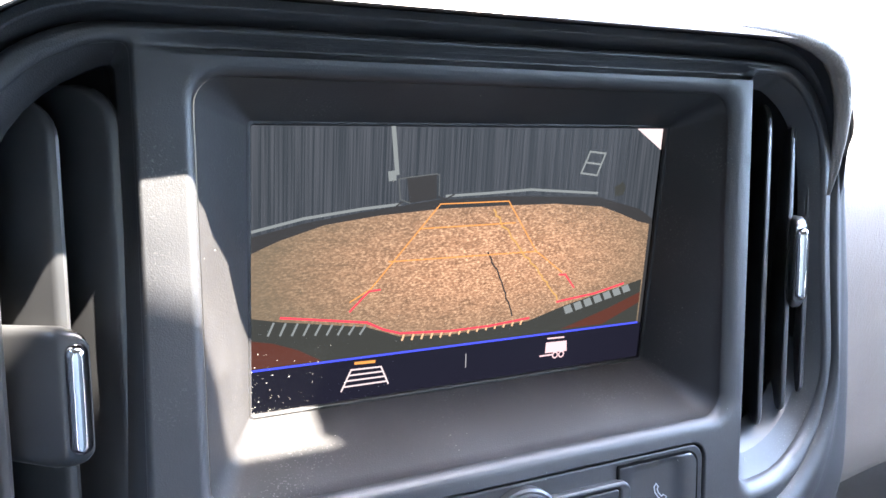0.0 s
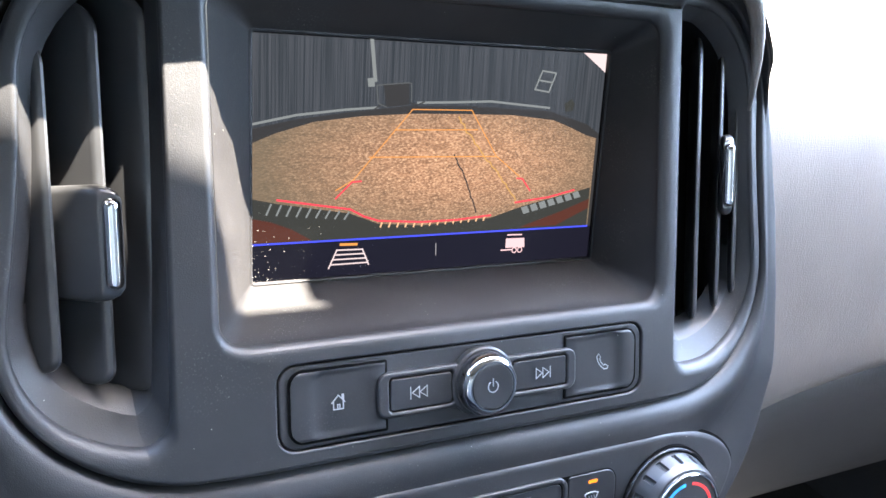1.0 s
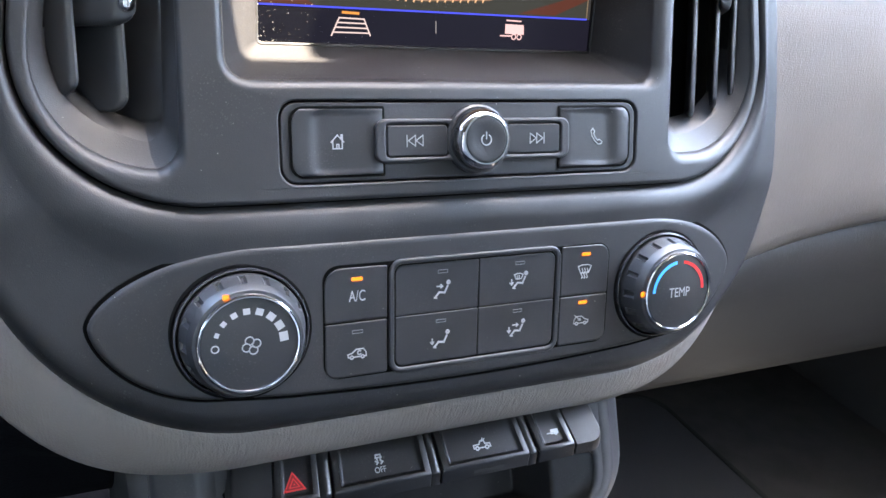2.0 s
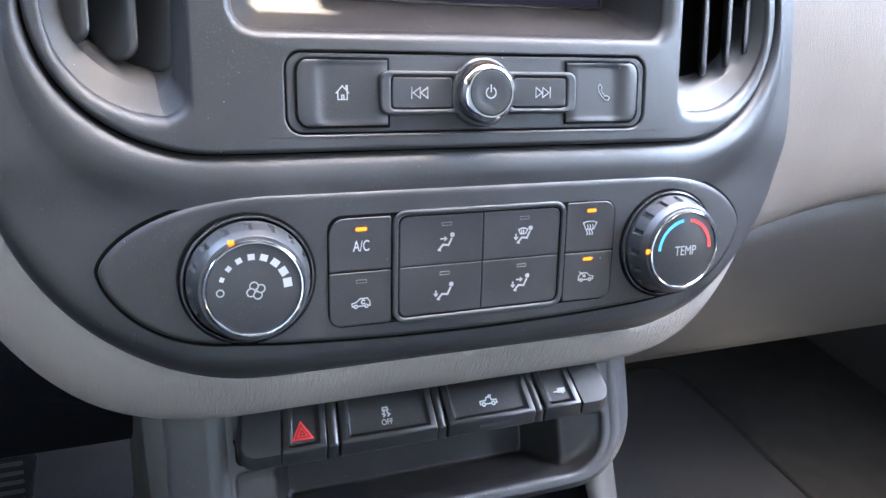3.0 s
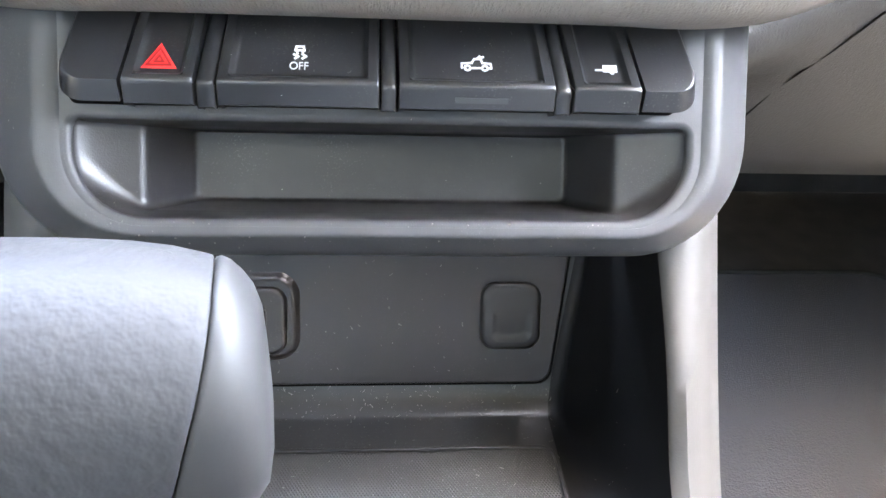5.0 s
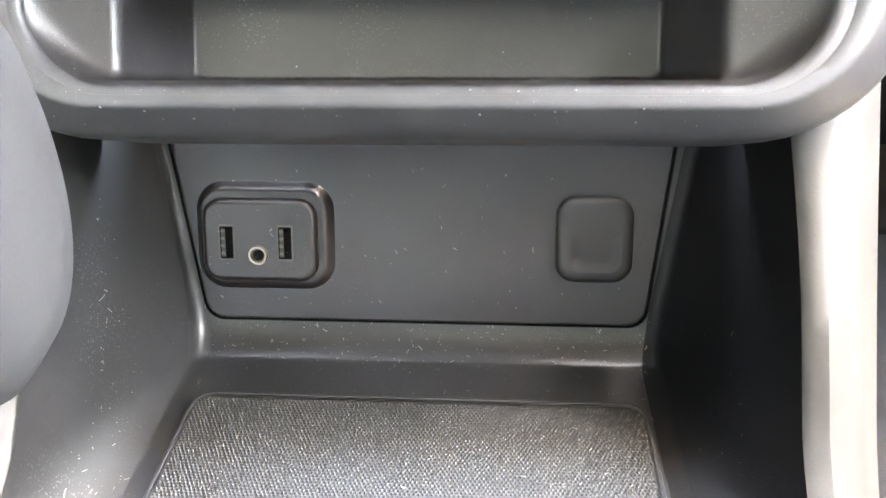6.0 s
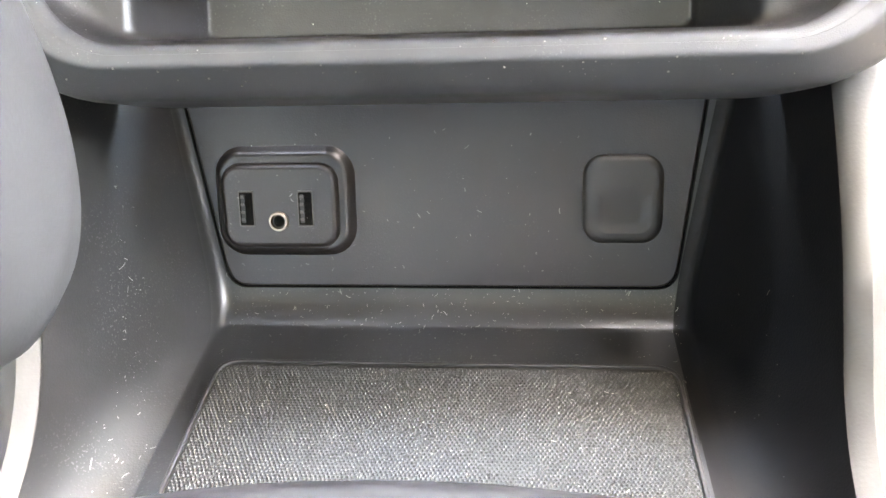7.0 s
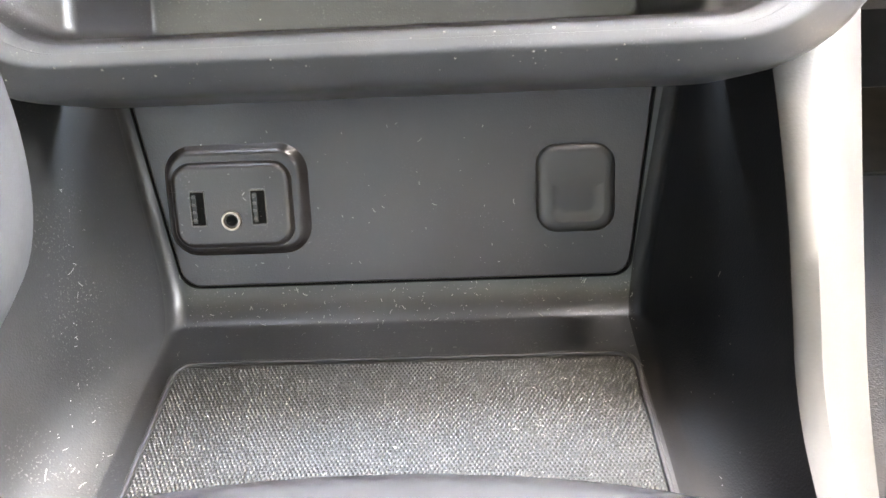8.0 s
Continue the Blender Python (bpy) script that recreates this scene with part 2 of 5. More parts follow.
def pebbled_picture(m, dark, mid, bright):
    """Displayed coarse asphalt: soft blotches with bright grit, coarser towards the foreground."""
    v = m.node_tree.nodes.new("ShaderNodeMapping")
    v.inputs["Scale"].default_value = (0.75, 1.5, 1)
    m.node_tree.links.new(coords(m), v.inputs["Vector"])
    blot = tex(m, "ShaderNodeTexNoise", 190, v.outputs[0], Detail=5.0, Roughness=0.65)
    grit = tex(m, "ShaderNodeTexNoise", 1150, v.outputs[0], Detail=3.0, Roughness=0.7)
    c = blend(m, ramp(m, blot.outputs[0], 0.36, 0.66, 0, 1), dark, mid)
    c = blend(m, ramp(m, grit.outputs[0], 0.50, 0.68, 0, 0.85), c, bright)
    c = blend(m, ramp(m, grit.outputs[0], 0.46, 0.34, 0, 0.7), c, tuple(q * 0.45 for q in dark))
    feed(m, "Emission Color", c)


pebbled_picture(PIC_GROUND, (0.17, 0.092, 0.058), (0.27, 0.145, 0.09), (0.52, 0.33, 0.215))


def fade_picture(m, centre, reach, edge):
    """The displayed ground is brightest in the middle."""
    p = m.node_tree.nodes["Principled BSDF"]
    inner = p.inputs["Emission Color"].links[0].from_socket
    v = m.node_tree.nodes.new("ShaderNodeVectorMath")
    v.operation = "SUBTRACT"
    v.inputs[1].default_value = (*centre, 0)
    m.node_tree.links.new(coords(m), v.inputs[0])
    w = m.node_tree.nodes.new("ShaderNodeVectorMath")
    w.operation = "DIVIDE"
    w.inputs[1].default_value = (*reach, 1)
    m.node_tree.links.new(v.outputs[0], w.inputs[0])
    far = m.node_tree.nodes.new("ShaderNodeVectorMath")
    far.operation = "LENGTH"
    m.node_tree.links.new(w.outputs[0], far.inputs[0])
    feed(m, "Emission Color", blend(m, ramp(m, far.outputs["Value"], 0.35, 1.25, 0, 0.85), inner, edge))


fade_picture(PIC_GROUND, (0.008, 0.044), (0.066, 0.027), (0.072, 0.062, 0.046))
vary_picture(PIC_WALL, (0.017, 0.021, 0.027), (0.036, 0.040, 0.050), 1700, (1.0, 0.008, 1), 0.40, 0.62)


# ---- builders ----
def plane_frame(y, z, slope):
    """A panel's own axes: x across, y up the panel, z out of it; slope: how far it leans away per height."""
    length = math.hypot(1, slope)
    return Matrix(((1, 0, 0, 0), (0, slope / length, -1 / length, y), (0, 1 / length, slope / length, z), (0, 0, 0, 1)))


FACE = plane_frame(-0.050, 0.582, 0.29)
CLIMATE = plane_frame(-0.064, 0.515, 0.22)
SWITCH_ROW = plane_frame(-0.0384, 0.4267, 1.35)
TRAY = plane_frame(-0.037, 0.403, 0.5)
NICHE = plane_frame(-0.008, 0.276, 0.4)
SCREEN = plane_frame(0.0, 0.62, 0.14)


def thing(name, label, category, at=None, kind=""):
    ob = new(name)
    ob.empty_display_size = 0.02
    if at is not None:
        ob.matrix_world = at
    return tagged(ob, label, category, kind=kind)


def finish(me, material_, sharp=38):
    me.materials.clear()
    me.materials.append(material_)
    for p in me.polygons:
        p.use_smooth = True
    me.set_sharp_from_angle(angle=radians(sharp))
    return me


def link(name, me, parent, label=""):
    ob = new(name, me)
    if parent is not None:
        ob.parent = parent
    if label:
        ob["label"] = label
    return ob


def part(name, bm, material_, parent, label="", sharp=38):
    me = bpy.data.meshes.new(name)
    bmesh.ops.recalc_face_normals(bm, faces=bm.faces)
    bm.to_mesh(me)
    bm.free()
    return link(name, finish(me, material_, sharp), parent, label)


def weighted(ob):
    """Flat faces keep their own normals beside rounded edges."""
    wm = ob.modifiers.new("normals", "WEIGHTED_NORMAL")
    wm.weight, wm.keep_sharp = 80, True
    return ob


def loft_bm(rings, closed=True, cap_first=False, cap_last=False, bm=None):
    bm = bm or bmesh.new()
    rows = [[bm.verts.new(p) for p in ring] for ring in rings]
    n = len(rows[0])
    for a, b in zip(rows, rows[1:]):
        for i in range(n if closed else n - 1):
            j = (i + 1) % n
            bm.faces.new((a[i], a[j], b[j], b[i]))
    if cap_first:
        bm.faces.new(rows[0][::-1])
    if cap_last:
        bm.faces.new(rows[-1])
    return bm


def loft(name, rings, material_, parent, label="", closed=True, cap_first=False, cap_last=False, sharp=38):
    ob = part(name, loft_bm(rings, closed, cap_first, cap_last), material_, parent, label, sharp)
    return weighted(ob) if cap_last and not cap_first else ob


def rounded(x0, x1, y0, y1, r, n=6, edge=1):
    """A rounded rectangle, counter-clockwise; r: one radius or four (bottom left, bottom right, top right, top left)."""
    rr = (r,) * 4 if not isinstance(r, tuple) else r
    centres = ((x0 + rr[0], y0 + rr[0], 180, rr[0]), (x1 - rr[1], y0 + rr[1], 270, rr[1]),
               (x1 - rr[2], y1 - rr[2], 0, rr[2]), (x0 + rr[3], y1 - rr[3], 90, rr[3]))
    pts = []
    for cx, cy, a0, rad in centres:
        arc = [(cx + rad * math.cos(radians(a0 + 90 * i / n)), cy + rad * math.sin(radians(a0 + 90 * i / n))) for i in range(n + 1)]
        if pts and edge > 1:
            (ax, ay), (bx, by) = pts[-1], arc[0]
            pts += [(ax + (bx - ax) * k / edge, ay + (by - ay) * k / edge) for k in range(1, edge)]
        pts += arc
    if edge > 1:
        (ax, ay), (bx, by) = pts[-1], pts[0]
        pts += [(ax + (bx - ax) * k / edge, ay + (by - ay) * k / edge) for k in range(1, edge)]
    return pts


def plate_mesh(outlines, thick, bevel=0.0, steps=3):
    """A flat plate with holes and rounded edges; its front lies at z = 0, its back at -thick."""
    cu = bpy.data.curves.new("plate", "CURVE")
    cu.dimensions, cu.fill_mode = "2D", "BOTH"
    cu.bevel_depth, cu.bevel_resolution, cu.offset = bevel, steps, -bevel
    cu.extrude = max(thick / 2 - bevel, 0)
    for pts in outlines:
        sp = cu.splines.new("POLY")
        sp.points.add(len(pts) - 1)
        for q, (x, y) in zip(sp.points, pts):
            q.co = (x, y, 0, 1)
        sp.use_cyclic_u = True
    ob = new("plate", cu)
    me = bpy.data.meshes.new_from_object(ob.evaluated_get(bpy.context.evaluated_depsgraph_get()))
    bpy.data.objects.remove(ob)
    bpy.data.curves.remove(cu)
    me.transform(Matrix.Translation((0, 0, -thick / 2)))
    return me


def plate(name, outlines, thick, material_, parent, bevel=0.0, at=None, label="", sharp=38):
    me = plate_mesh(outlines, thick, bevel)
    if at is not None:
        me.transform(at)
    ob = link(name, finish(me, material_, sharp), parent, label)
    return weighted(ob) if bevel else ob


def shift(x=0, y=0, z=0):
    return Matrix.Translation((x, y, z))


def text_mesh(body, size, wide=1.0):
    cu = bpy.data.curves.new("print", "FONT")
    cu.body, cu.size, cu.align_x, cu.align_y, cu.extrude = body, size, "CENTER", "CENTER", 0.00006
    ob = new("print", cu)
    me = bpy.data.meshes.new_from_object(ob.evaluated_get(bpy.context.evaluated_depsgraph_get()))
    bpy.data.objects.remove(ob)
    bpy.data.curves.remove(cu)
    me.transform(Matrix.Diagonal((wide, 1, 1, 1)))
    return me


def strokes(lines, width, thick=0.00012):
    """Thin printed lines joined into one mesh: each line is a list of points."""
    bm = bmesh.new()
    for pts in lines:
        for (ax, ay), (bx, by) in zip(pts, pts[1:]):
            dx, dy = bx - ax, by - ay
            length = math.hypot(dx, dy) or 1e-9
            ex, ey = dx / length * width / 2, dy / length * width / 2
            px, py = -ey, ex
            q = [(ax - ex + px, ay - ey + py), (ax - ex - px, ay - ey - py), (bx + ex - px, by + ey - py), (bx + ex + px, by + ey + py)]
            lo = [bm.verts.new((x, y, -thick)) for x, y in q]
            hi = [bm.verts.new((x, y, thick)) for x, y in q]
            bm.faces.new(hi)
            for k in range(4):
                bm.faces.new((lo[k], lo[(k + 1) % 4], hi[(k + 1) % 4], hi[k]))
    return bm


def lathe(name, profile, material_, parent, at=None, label="", n=48, cap=True, ribs=0, rib_depth=0.0, rib_from=0, rib_to=0):
    """A turned shape about z: profile of (radius, height); some rings may be ribbed."""
    rings = []
    for k, (r, h) in enumerate(profile):
        ring = []
        for i in range(n):
            a = 2 * math.pi * i / n
            rad = r
            if ribs and rib_from <= k <= rib_to:
                rad -= rib_depth * (1 if (i * ribs / n) % 1.0 < 0.2 else 0)
            ring.append((rad * math.cos(a), rad * math.sin(a), h))
        rings.append(ring)
    bm = loft_bm(rings, True, False, cap)
    if at is not None:
        bm.transform(at)
    return part(name, bm, material_, parent, label, 30)


def mix(a, b, k):
    return a + (b - a) * k


def steps_of(table, x):
    """Straight interpolation in a short table of (x, y)."""
    for (ax, ay), (bx, by) in zip(table, table[1:]):
        if x <= bx:
            return mix(ay, by, max(0, (x - ax) / (bx - ax)))
    return table[-1][1]


# ---- the cab around: floor, ground outside, and unseen roof, sides and back that shape the light ----
def slab(name, x0, x1, y0, y1, z0, z1, material_, label, category="wall", bevel=0.01):
    bm = bmesh.new()
    bmesh.ops.create_cube(bm, size=1, matrix=Matrix.Translation(((x0 + x1) / 2, (y0 + y1) / 2, (z0 + z1) / 2)) @ Matrix.Diagonal((x1 - x0, y1 - y0, z1 - z0, 1)))
    if bevel:
        bmesh.ops.bevel(bm, geom=bm.edges[:], offset=bevel, segments=2, profile=0.5, affect="EDGES")
    ob = part(name, bm, material_, None)
    return tagged(ob, label, category, kind="structure")


slab("ground", -60, 60, -60, 60, -0.75, -0.65, CONCRETE, "pale concrete ground outside the cab", "ground", 0)
# One cab carpet: light and shade of the two footwells put into its tone.
slab("floor", -0.85, 0.0, -0.70, 0.75, -0.06, 0.06, CARPET_SHADED, "carpeted cab floor on the driver side, shade in its colour", "floor", 0)
slab("floor_right", 0.0, 0.85, -0.70, 0.75, -0.06, 0.06, CARPET_LIGHTENED, "carpeted passenger footwell floor, lightened in colour for its light", "floor", 0)
slab("ceiling", -0.85, 0.85, -0.70, ROOF_EDGE, 1.17, 1.20, HEADLINER, "pale grey cloth headliner of the cab", "ceiling")
# Unseen pieces at the roof edge, added and shaped to cut the sunlight.
slab("ceiling_sun_cut_right", 0.2350, 0.85, ROOF_EDGE + 0.002, ROOF_EDGE + 0.066, 1.165, 1.20, HEADLINER, "unseen grey piece at the roof edge, added to cut the sun", "ceiling", 0)
slab("ceiling_sun_cut_middle", 0.145, 0.2349, ROOF_EDGE + 0.002, ROOF_EDGE + 0.035, 1.165, 1.20, HEADLINER, "unseen grey strip at the roof edge, added to cut the sun", "ceiling", 0)
sun_cut = plate("ceiling_sun_cut_left", [[(0.105, ROOF_EDGE - 0.004), (0.105, ROOF_EDGE + 0.002), (-0.703, ROOF_EDGE + 0.23), (-0.85, ROOF_EDGE + 0.272), (-0.85, ROOF_EDGE - 0.004)]], 0.03, HEADLINER, None, 0.0, shift(0, 0, 1.199))
tagged(sun_cut, "unseen slanted roof edge, shaped to cut the sun", "ceiling", kind="structure")
# Unseen back wall in patches, toned to shape reflections in the stack and niche.
slab("wall_back", -0.06, 0.85, -0.75, -0.70, 0.522, 0.98, BACK_SHADED, "unseen back wall on the passenger side, darkened as if in shade")
slab("wall_back_left", -0.85, -0.062, -0.75, -0.70, 0.522, 0.98, BACK_BOUNCE, "unseen grey back wall on the driver side, added to bounce light")
slab("wall_back_low", -0.85, 0.85, -0.75, -0.70, -0.06, 0.318, BACK_BOUNCE, "unseen grey low back wall, added to bounce light")
slab("wall_back_reflector", -0.36, -0.10, -0.75, -0.70, 0.32, 0.52, BACK_REFLECTOR, "unseen pale patch of back wall, added as a reflector")
slab("wall_back_low_left", -0.85, -0.362, -0.75, -0.70, 0.32, 0.52, BACK_BOUNCE, "unseen grey patch of back wall, added to bounce light")
slab("wall_back_low_right", -0.098, 0.85, -0.75, -0.70, 0.32, 0.52, LINING, "dark lower rear of the cab")
slab("wall_back_high", -0.85, 0.85, -0.75, -0.70, 0.982, 1.2, LINING, "dark upper rear of the cab")
# Unseen side walls, heights set to block daylight; the left stands for the driver.
slab("wall_left", -0.9, -0.85, -0.70, -0.2, -0.06, 1.2, LINING, "unseen dark wall on the driver side, added to block the light")
slab("wall_left_front", -0.9, -0.85, -0.2, 0.75, -0.06, 1.10, LINING, "unseen dark wall ahead of the driver, added to block the light")
slab("wall_right", 0.85, 0.9, -0.70, 0.75, -0.06, 0.88, LINING, "unseen dark wall on the passenger side, its height set to limit light")
slab("wall_front", -0.85, 0.85, 0.62, 0.67, 0.0, 0.70, CARPET_LIGHTENED, "dark grey firewall carpet behind the footwells")


def smooth(k):
    k = max(0.0, min(1.0, k))
    return k * k * (3 - 2 * k)


def bend(x):
    """How far the broad black panel curves back towards its ends."""
    return -0.010 * (max(0.0, abs(x) - 0.08) / 0.067) ** 1.5


# ---- dashboard skin ----
def crease(x):
    """Height of the fold between the upper pad and the lower panel."""
    return 0.511 - 0.0635 * math.exp(-(x - 0.171) / 0.085)


dashboard = thing("dashboard", "taupe grained leather dashboard around the black centre stack", "dashboard")


def pad(name, side):
    """One side of the dashboard: a padded face swept sideways from the stack."""
    profile = [(0.40, 0.768), (0.20, 0.758), (0.11, 0.746), (0.07, 0.731), (0.046, 0.710), (0.032, 0.690), (0.024, 0.665), (0.019, 0.630), (0.016, 0.590),
               (0.015, 0.555), (0.014, 0.530), (0.014, 0.512), (0.017, 0.502), (0.024, 0.494), (0.040, 0.489)]
    rings = []
    for i in range(22):
        x = 0.171 + 0.68 * (i / 21) ** 2
        sag = 0.494 - crease(x)
        ring = []
        for y, z in profile:
            low = smooth((0.62 - z) / 0.12)
            ring.append((side * (x - 0.035 * smooth((z - 0.735) / 0.02) * (1 - i / 21) ** 6), y - 0.012 * low * (1 - smooth((x - 0.13) / 0.1)), z - sag * low))
        rings.append(ring)
    return loft(name, rings, TAUPE, dashboard, closed=False, sharp=70)


pad("passenger_pad", 1)
pad("driver_pad", -1)


def lower_panel(side):
    profile = [(0.060, 0.50), (0.044, 0.496), (0.036, 0.489), (0.034, 0.472), (0.041, 0.442), (0.054, 0.406), (0.069, 0.373), (0.086, 0.345), (0.104, 0.326), (0.13, 0.318), (0.35, 0.31), (0.615, 0.30)]
    rings = [[(side * x, y, z + (crease(max(x, 0.15)) - 0.497) * smooth((z - 0.38) / 0.1)) for y, z in profile] for x in (0.128, 0.14, 0.16, 0.18, 0.2, 0.23, 0.27, 0.32, 0.4, 0.6, 0.85)]
    # Passenger panel: the shade below the fold is put into its colour.
    return loft("lower_panel", rings, TAUPE_SHADED if side > 0 else CARPET_SHADED, dashboard, "lower knee panel under the dashboard", closed=False, sharp=50)


lower_panel(1)
lower_panel(-1)


def knee_joint():
    """The dark joint that runs slantwise down the passenger knee panel."""
    rows = []
    for k, (y, z) in enumerate(((0.0385, 0.452), (0.041, 0.442), (0.0475, 0.424), (0.054, 0.406), (0.0615, 0.3895), (0.069, 0.373), (0.0775, 0.359), (0.086, 0.345))):
        x = 0.210 - 0.0066 * k
        z += (crease(x) - 0.497) * smooth((z - 0.38) / 0.1)
        rows.append([(x - 0.0009, y + 0.004, z), (x - 0.0002, y - 0.0013, z), (x + 0.0002, y - 0.0013, z), (x + 0.0009, y + 0.004, z)])
    return loft("joint", rows, RUBBER, dashboard, closed=False, sharp=60)


knee_joint()
top_rows = [[(x, y + 0.03 * (x / 0.2) ** 2 * (1 - k / 4), z - 0.006 * (x / 0.2) ** 4) for x in (-0.145, -0.12, -0.1, -0.05, 0, 0.05, 0.1, 0.12, 0.145)] for k, (y, z) in enumerate(((0.028, 0.748), (0.034, 0.762), (0.05, 0.769), (0.10, 0.779), (0.40, 0.790)))]
loft("top_pad", top_rows, TAUPE, dashboard, "sunlit taupe dashboard top behind the hood", closed=False, sharp=60)

# ---- the black stack: inner seam and outer outline on the sloping face ----
SEAM = rounded(-0.168, 0.168, -0.0105, 0.1645, (0.064, 0.064, 0.045, 0.045), 28, 32)
OUTER = rounded(-0.185, 0.185, -0.1046, 0.197, (0.098, 0.098, 0.100, 0.055), 28, 32)


def taper(p):
    x, u = p
    return (x * mix(1.0, 0.93, max(0, min(1, (u - 0.02) / 0.14))), u)


SEAM = [(x * mix(1.0, 0.93, smooth(u / 0.12)), u) for x, u in SEAM]
OUTER = [(x * (1 - (0.060 if x > 0 else 0.0) * max(0, min(1, (u - 0.06) / 0.08))), u) for x, u in map(taper, OUTER)]
stack = thing("centre_stack", "black moulded centre stack panel with a wide rounded outline", "dash panel")

TOP_PROFILE = [(0.0, -0.006), (0.053, -0.001), (0.106, 0.001), (0.185, 0.001), (0.218, -0.005), (0.24, 0.006), (0.26, 0.014), (0.28, 0.019), (0.31, 0.021), (0.36, 0.019), (0.46, 0.0125), (0.6, 0.002), (0.75, -0.009), (0.9, -0.02), (1.0, -0.03)]
DROOP = [(0.0, 0.0), (0.218, 0.0), (0.24, -0.0014), (0.26, -0.0036), (0.28, -0.0056), (0.295, -0.0068), (0.31, -0.0070), (0.335, -0.0058), (0.36, -0.0046), (0.40, -0.0030), (0.46, -0.0016), (0.6, 0.0), (1.0, 0.0)]
SIDE_PROFILE = [(0.0, -0.006), (0.10, -0.001), (0.25, 0.003), (0.45, 0.005), (0.65, 0.004), (0.8, -0.001), (0.9, -0.008), (1.0, -0.026)]
LOW_PROFILE = [(0.0, -0.0040), (0.012, -0.0022), (0.03, -0.0006), (0.06, 0.0009), (0.10, 0.0018), (0.15, 0.0019), (0.21, 0.0013), (0.28, 0.0004), (0.35, 0.0), (0.80, 0.0), (0.87, -0.001), (0.93, -0.005), (0.97, -0.011), (1.0, -0.021)]
KS = [0, .01, .02, .035, .05, .07, .09, .106, .12, .14, .16, .185, .2, .218, .229, .24, .25, .26, .27, .28, .295, .31, .335, .36, .4, .46, .53, .6, .68, .75, .8, .84, .87, .9, .93, .95, .97, .985, 1.0]


def surround_point(i, k):
    (sx, su), (ox, ou) = SEAM[i], OUTER[i]
    dx, du = ox - sx, ou - su
    length = math.hypot(dx, du)
    up = smooth((ou - 0.085) / 0.090) * smooth((su - 0.05) / 0.05) * mix(1.0, 0.45, smooth((ox - 0.085) / 0.06))
    low = max(0, -du / length) ** 1.5
    side = max(0, 1 - up - low)
    n = up * steps_of(TOP_PROFILE, k) + side * steps_of(SIDE_PROFILE, k) + low * steps_of(LOW_PROFILE, k)
    x, u = mix(sx, ox, k), mix(su, ou, k) + up * steps_of(DROOP, k)
    n += bend(x)
    if u < -0.01:
        n += u * 0.0605 - 0.0009 + 0.0015 * smooth((u + 0.03) / 0.02)
    return Vector((x, u, n))


def hood():
    """The leather brow over the top of the stack."""
    arc_i = [i for i in range(len(SEAM)) if OUTER[i][1] > 0.118 and SEAM[i][1] > 0.06]
    arc_i.sort(key=lambda i: OUTER[i][0])
    rows = []
    for k, lift in ((0.284, -0.001), (0.288, 0.0004), (0.294, 0.0011), (0.302, 0.0014), (0.31, 0.0015), (0.335, 0.0014), (0.36, 0.0014), (0.4, 0.0014), (0.46, 0.0014), (0.53, 0.0014), (0.6, 0.0014), (0.75, 0.0014), (0.9, 0.0014), (1.0, 0.0014)):
        row = []
        for q, i in enumerate(arc_i):
            p = surround_point(i, k)
            fade = smooth(min(q, len(arc_i) - 1 - q) / 6)
            row.append(FACE @ Vector((p.x, p.y, p.z + lift * fade - 0.001 * (1 - fade))))
        rows.append(row)
    return rows


loft("surround", [[FACE @ surround_point(i, k) for i in range(len(SEAM))] for k in KS], BLACK, stack, sharp=60)

RECESS = rounded(-0.0955, 0.0885, 0.0345, 0.1515, 0.008, 6)
RECESS_BROW = rounded(-0.0990, 0.0960, 0.0302, 0.1562, 0.011, 6)
STRIP = rounded(-0.0785, 0.0785, -0.0035, 0.027, 0.0065, 6)


def vent_outline(side, grow=0.0):
    """The D-shaped mouth of a side vent."""
    pts = rounded((0.0990 if side > 0 else 0.1120) - grow, 0.1605 + grow, 0.0035 - grow, 0.1588 + grow, (0.010, 0.044, 0.041, 0.003), 10, 4)
    pts = [(mix(x, x * mix(1.0, 0.93, smooth(u / 0.12)), smooth((x - 0.103) / 0.03)), u) for x, u in pts]
    return [(side * x, u) for x, u in (pts if side > 0 else pts[::-1])]


def lip(u):
    """Share of the soft lower lip of a vent at the height u."""
    return smooth((0.045 - u) / 0.040)


def vent_brow(side):
    """Where the flat face starts to roll into a vent."""
    return [(x, u - 0.0032 * lip(u)) for x, u in vent_outline(side, 0.0022)]


def groove(x, u):
    """The dished strip between the display brow and the outer rim."""
    return -0.0036 * smooth((u - 0.1562) / 0.0024) * (1 - smooth((u - 0.1586) / 0.0040)) * (1 - smooth((abs(x) - 0.0955) / 0.004))


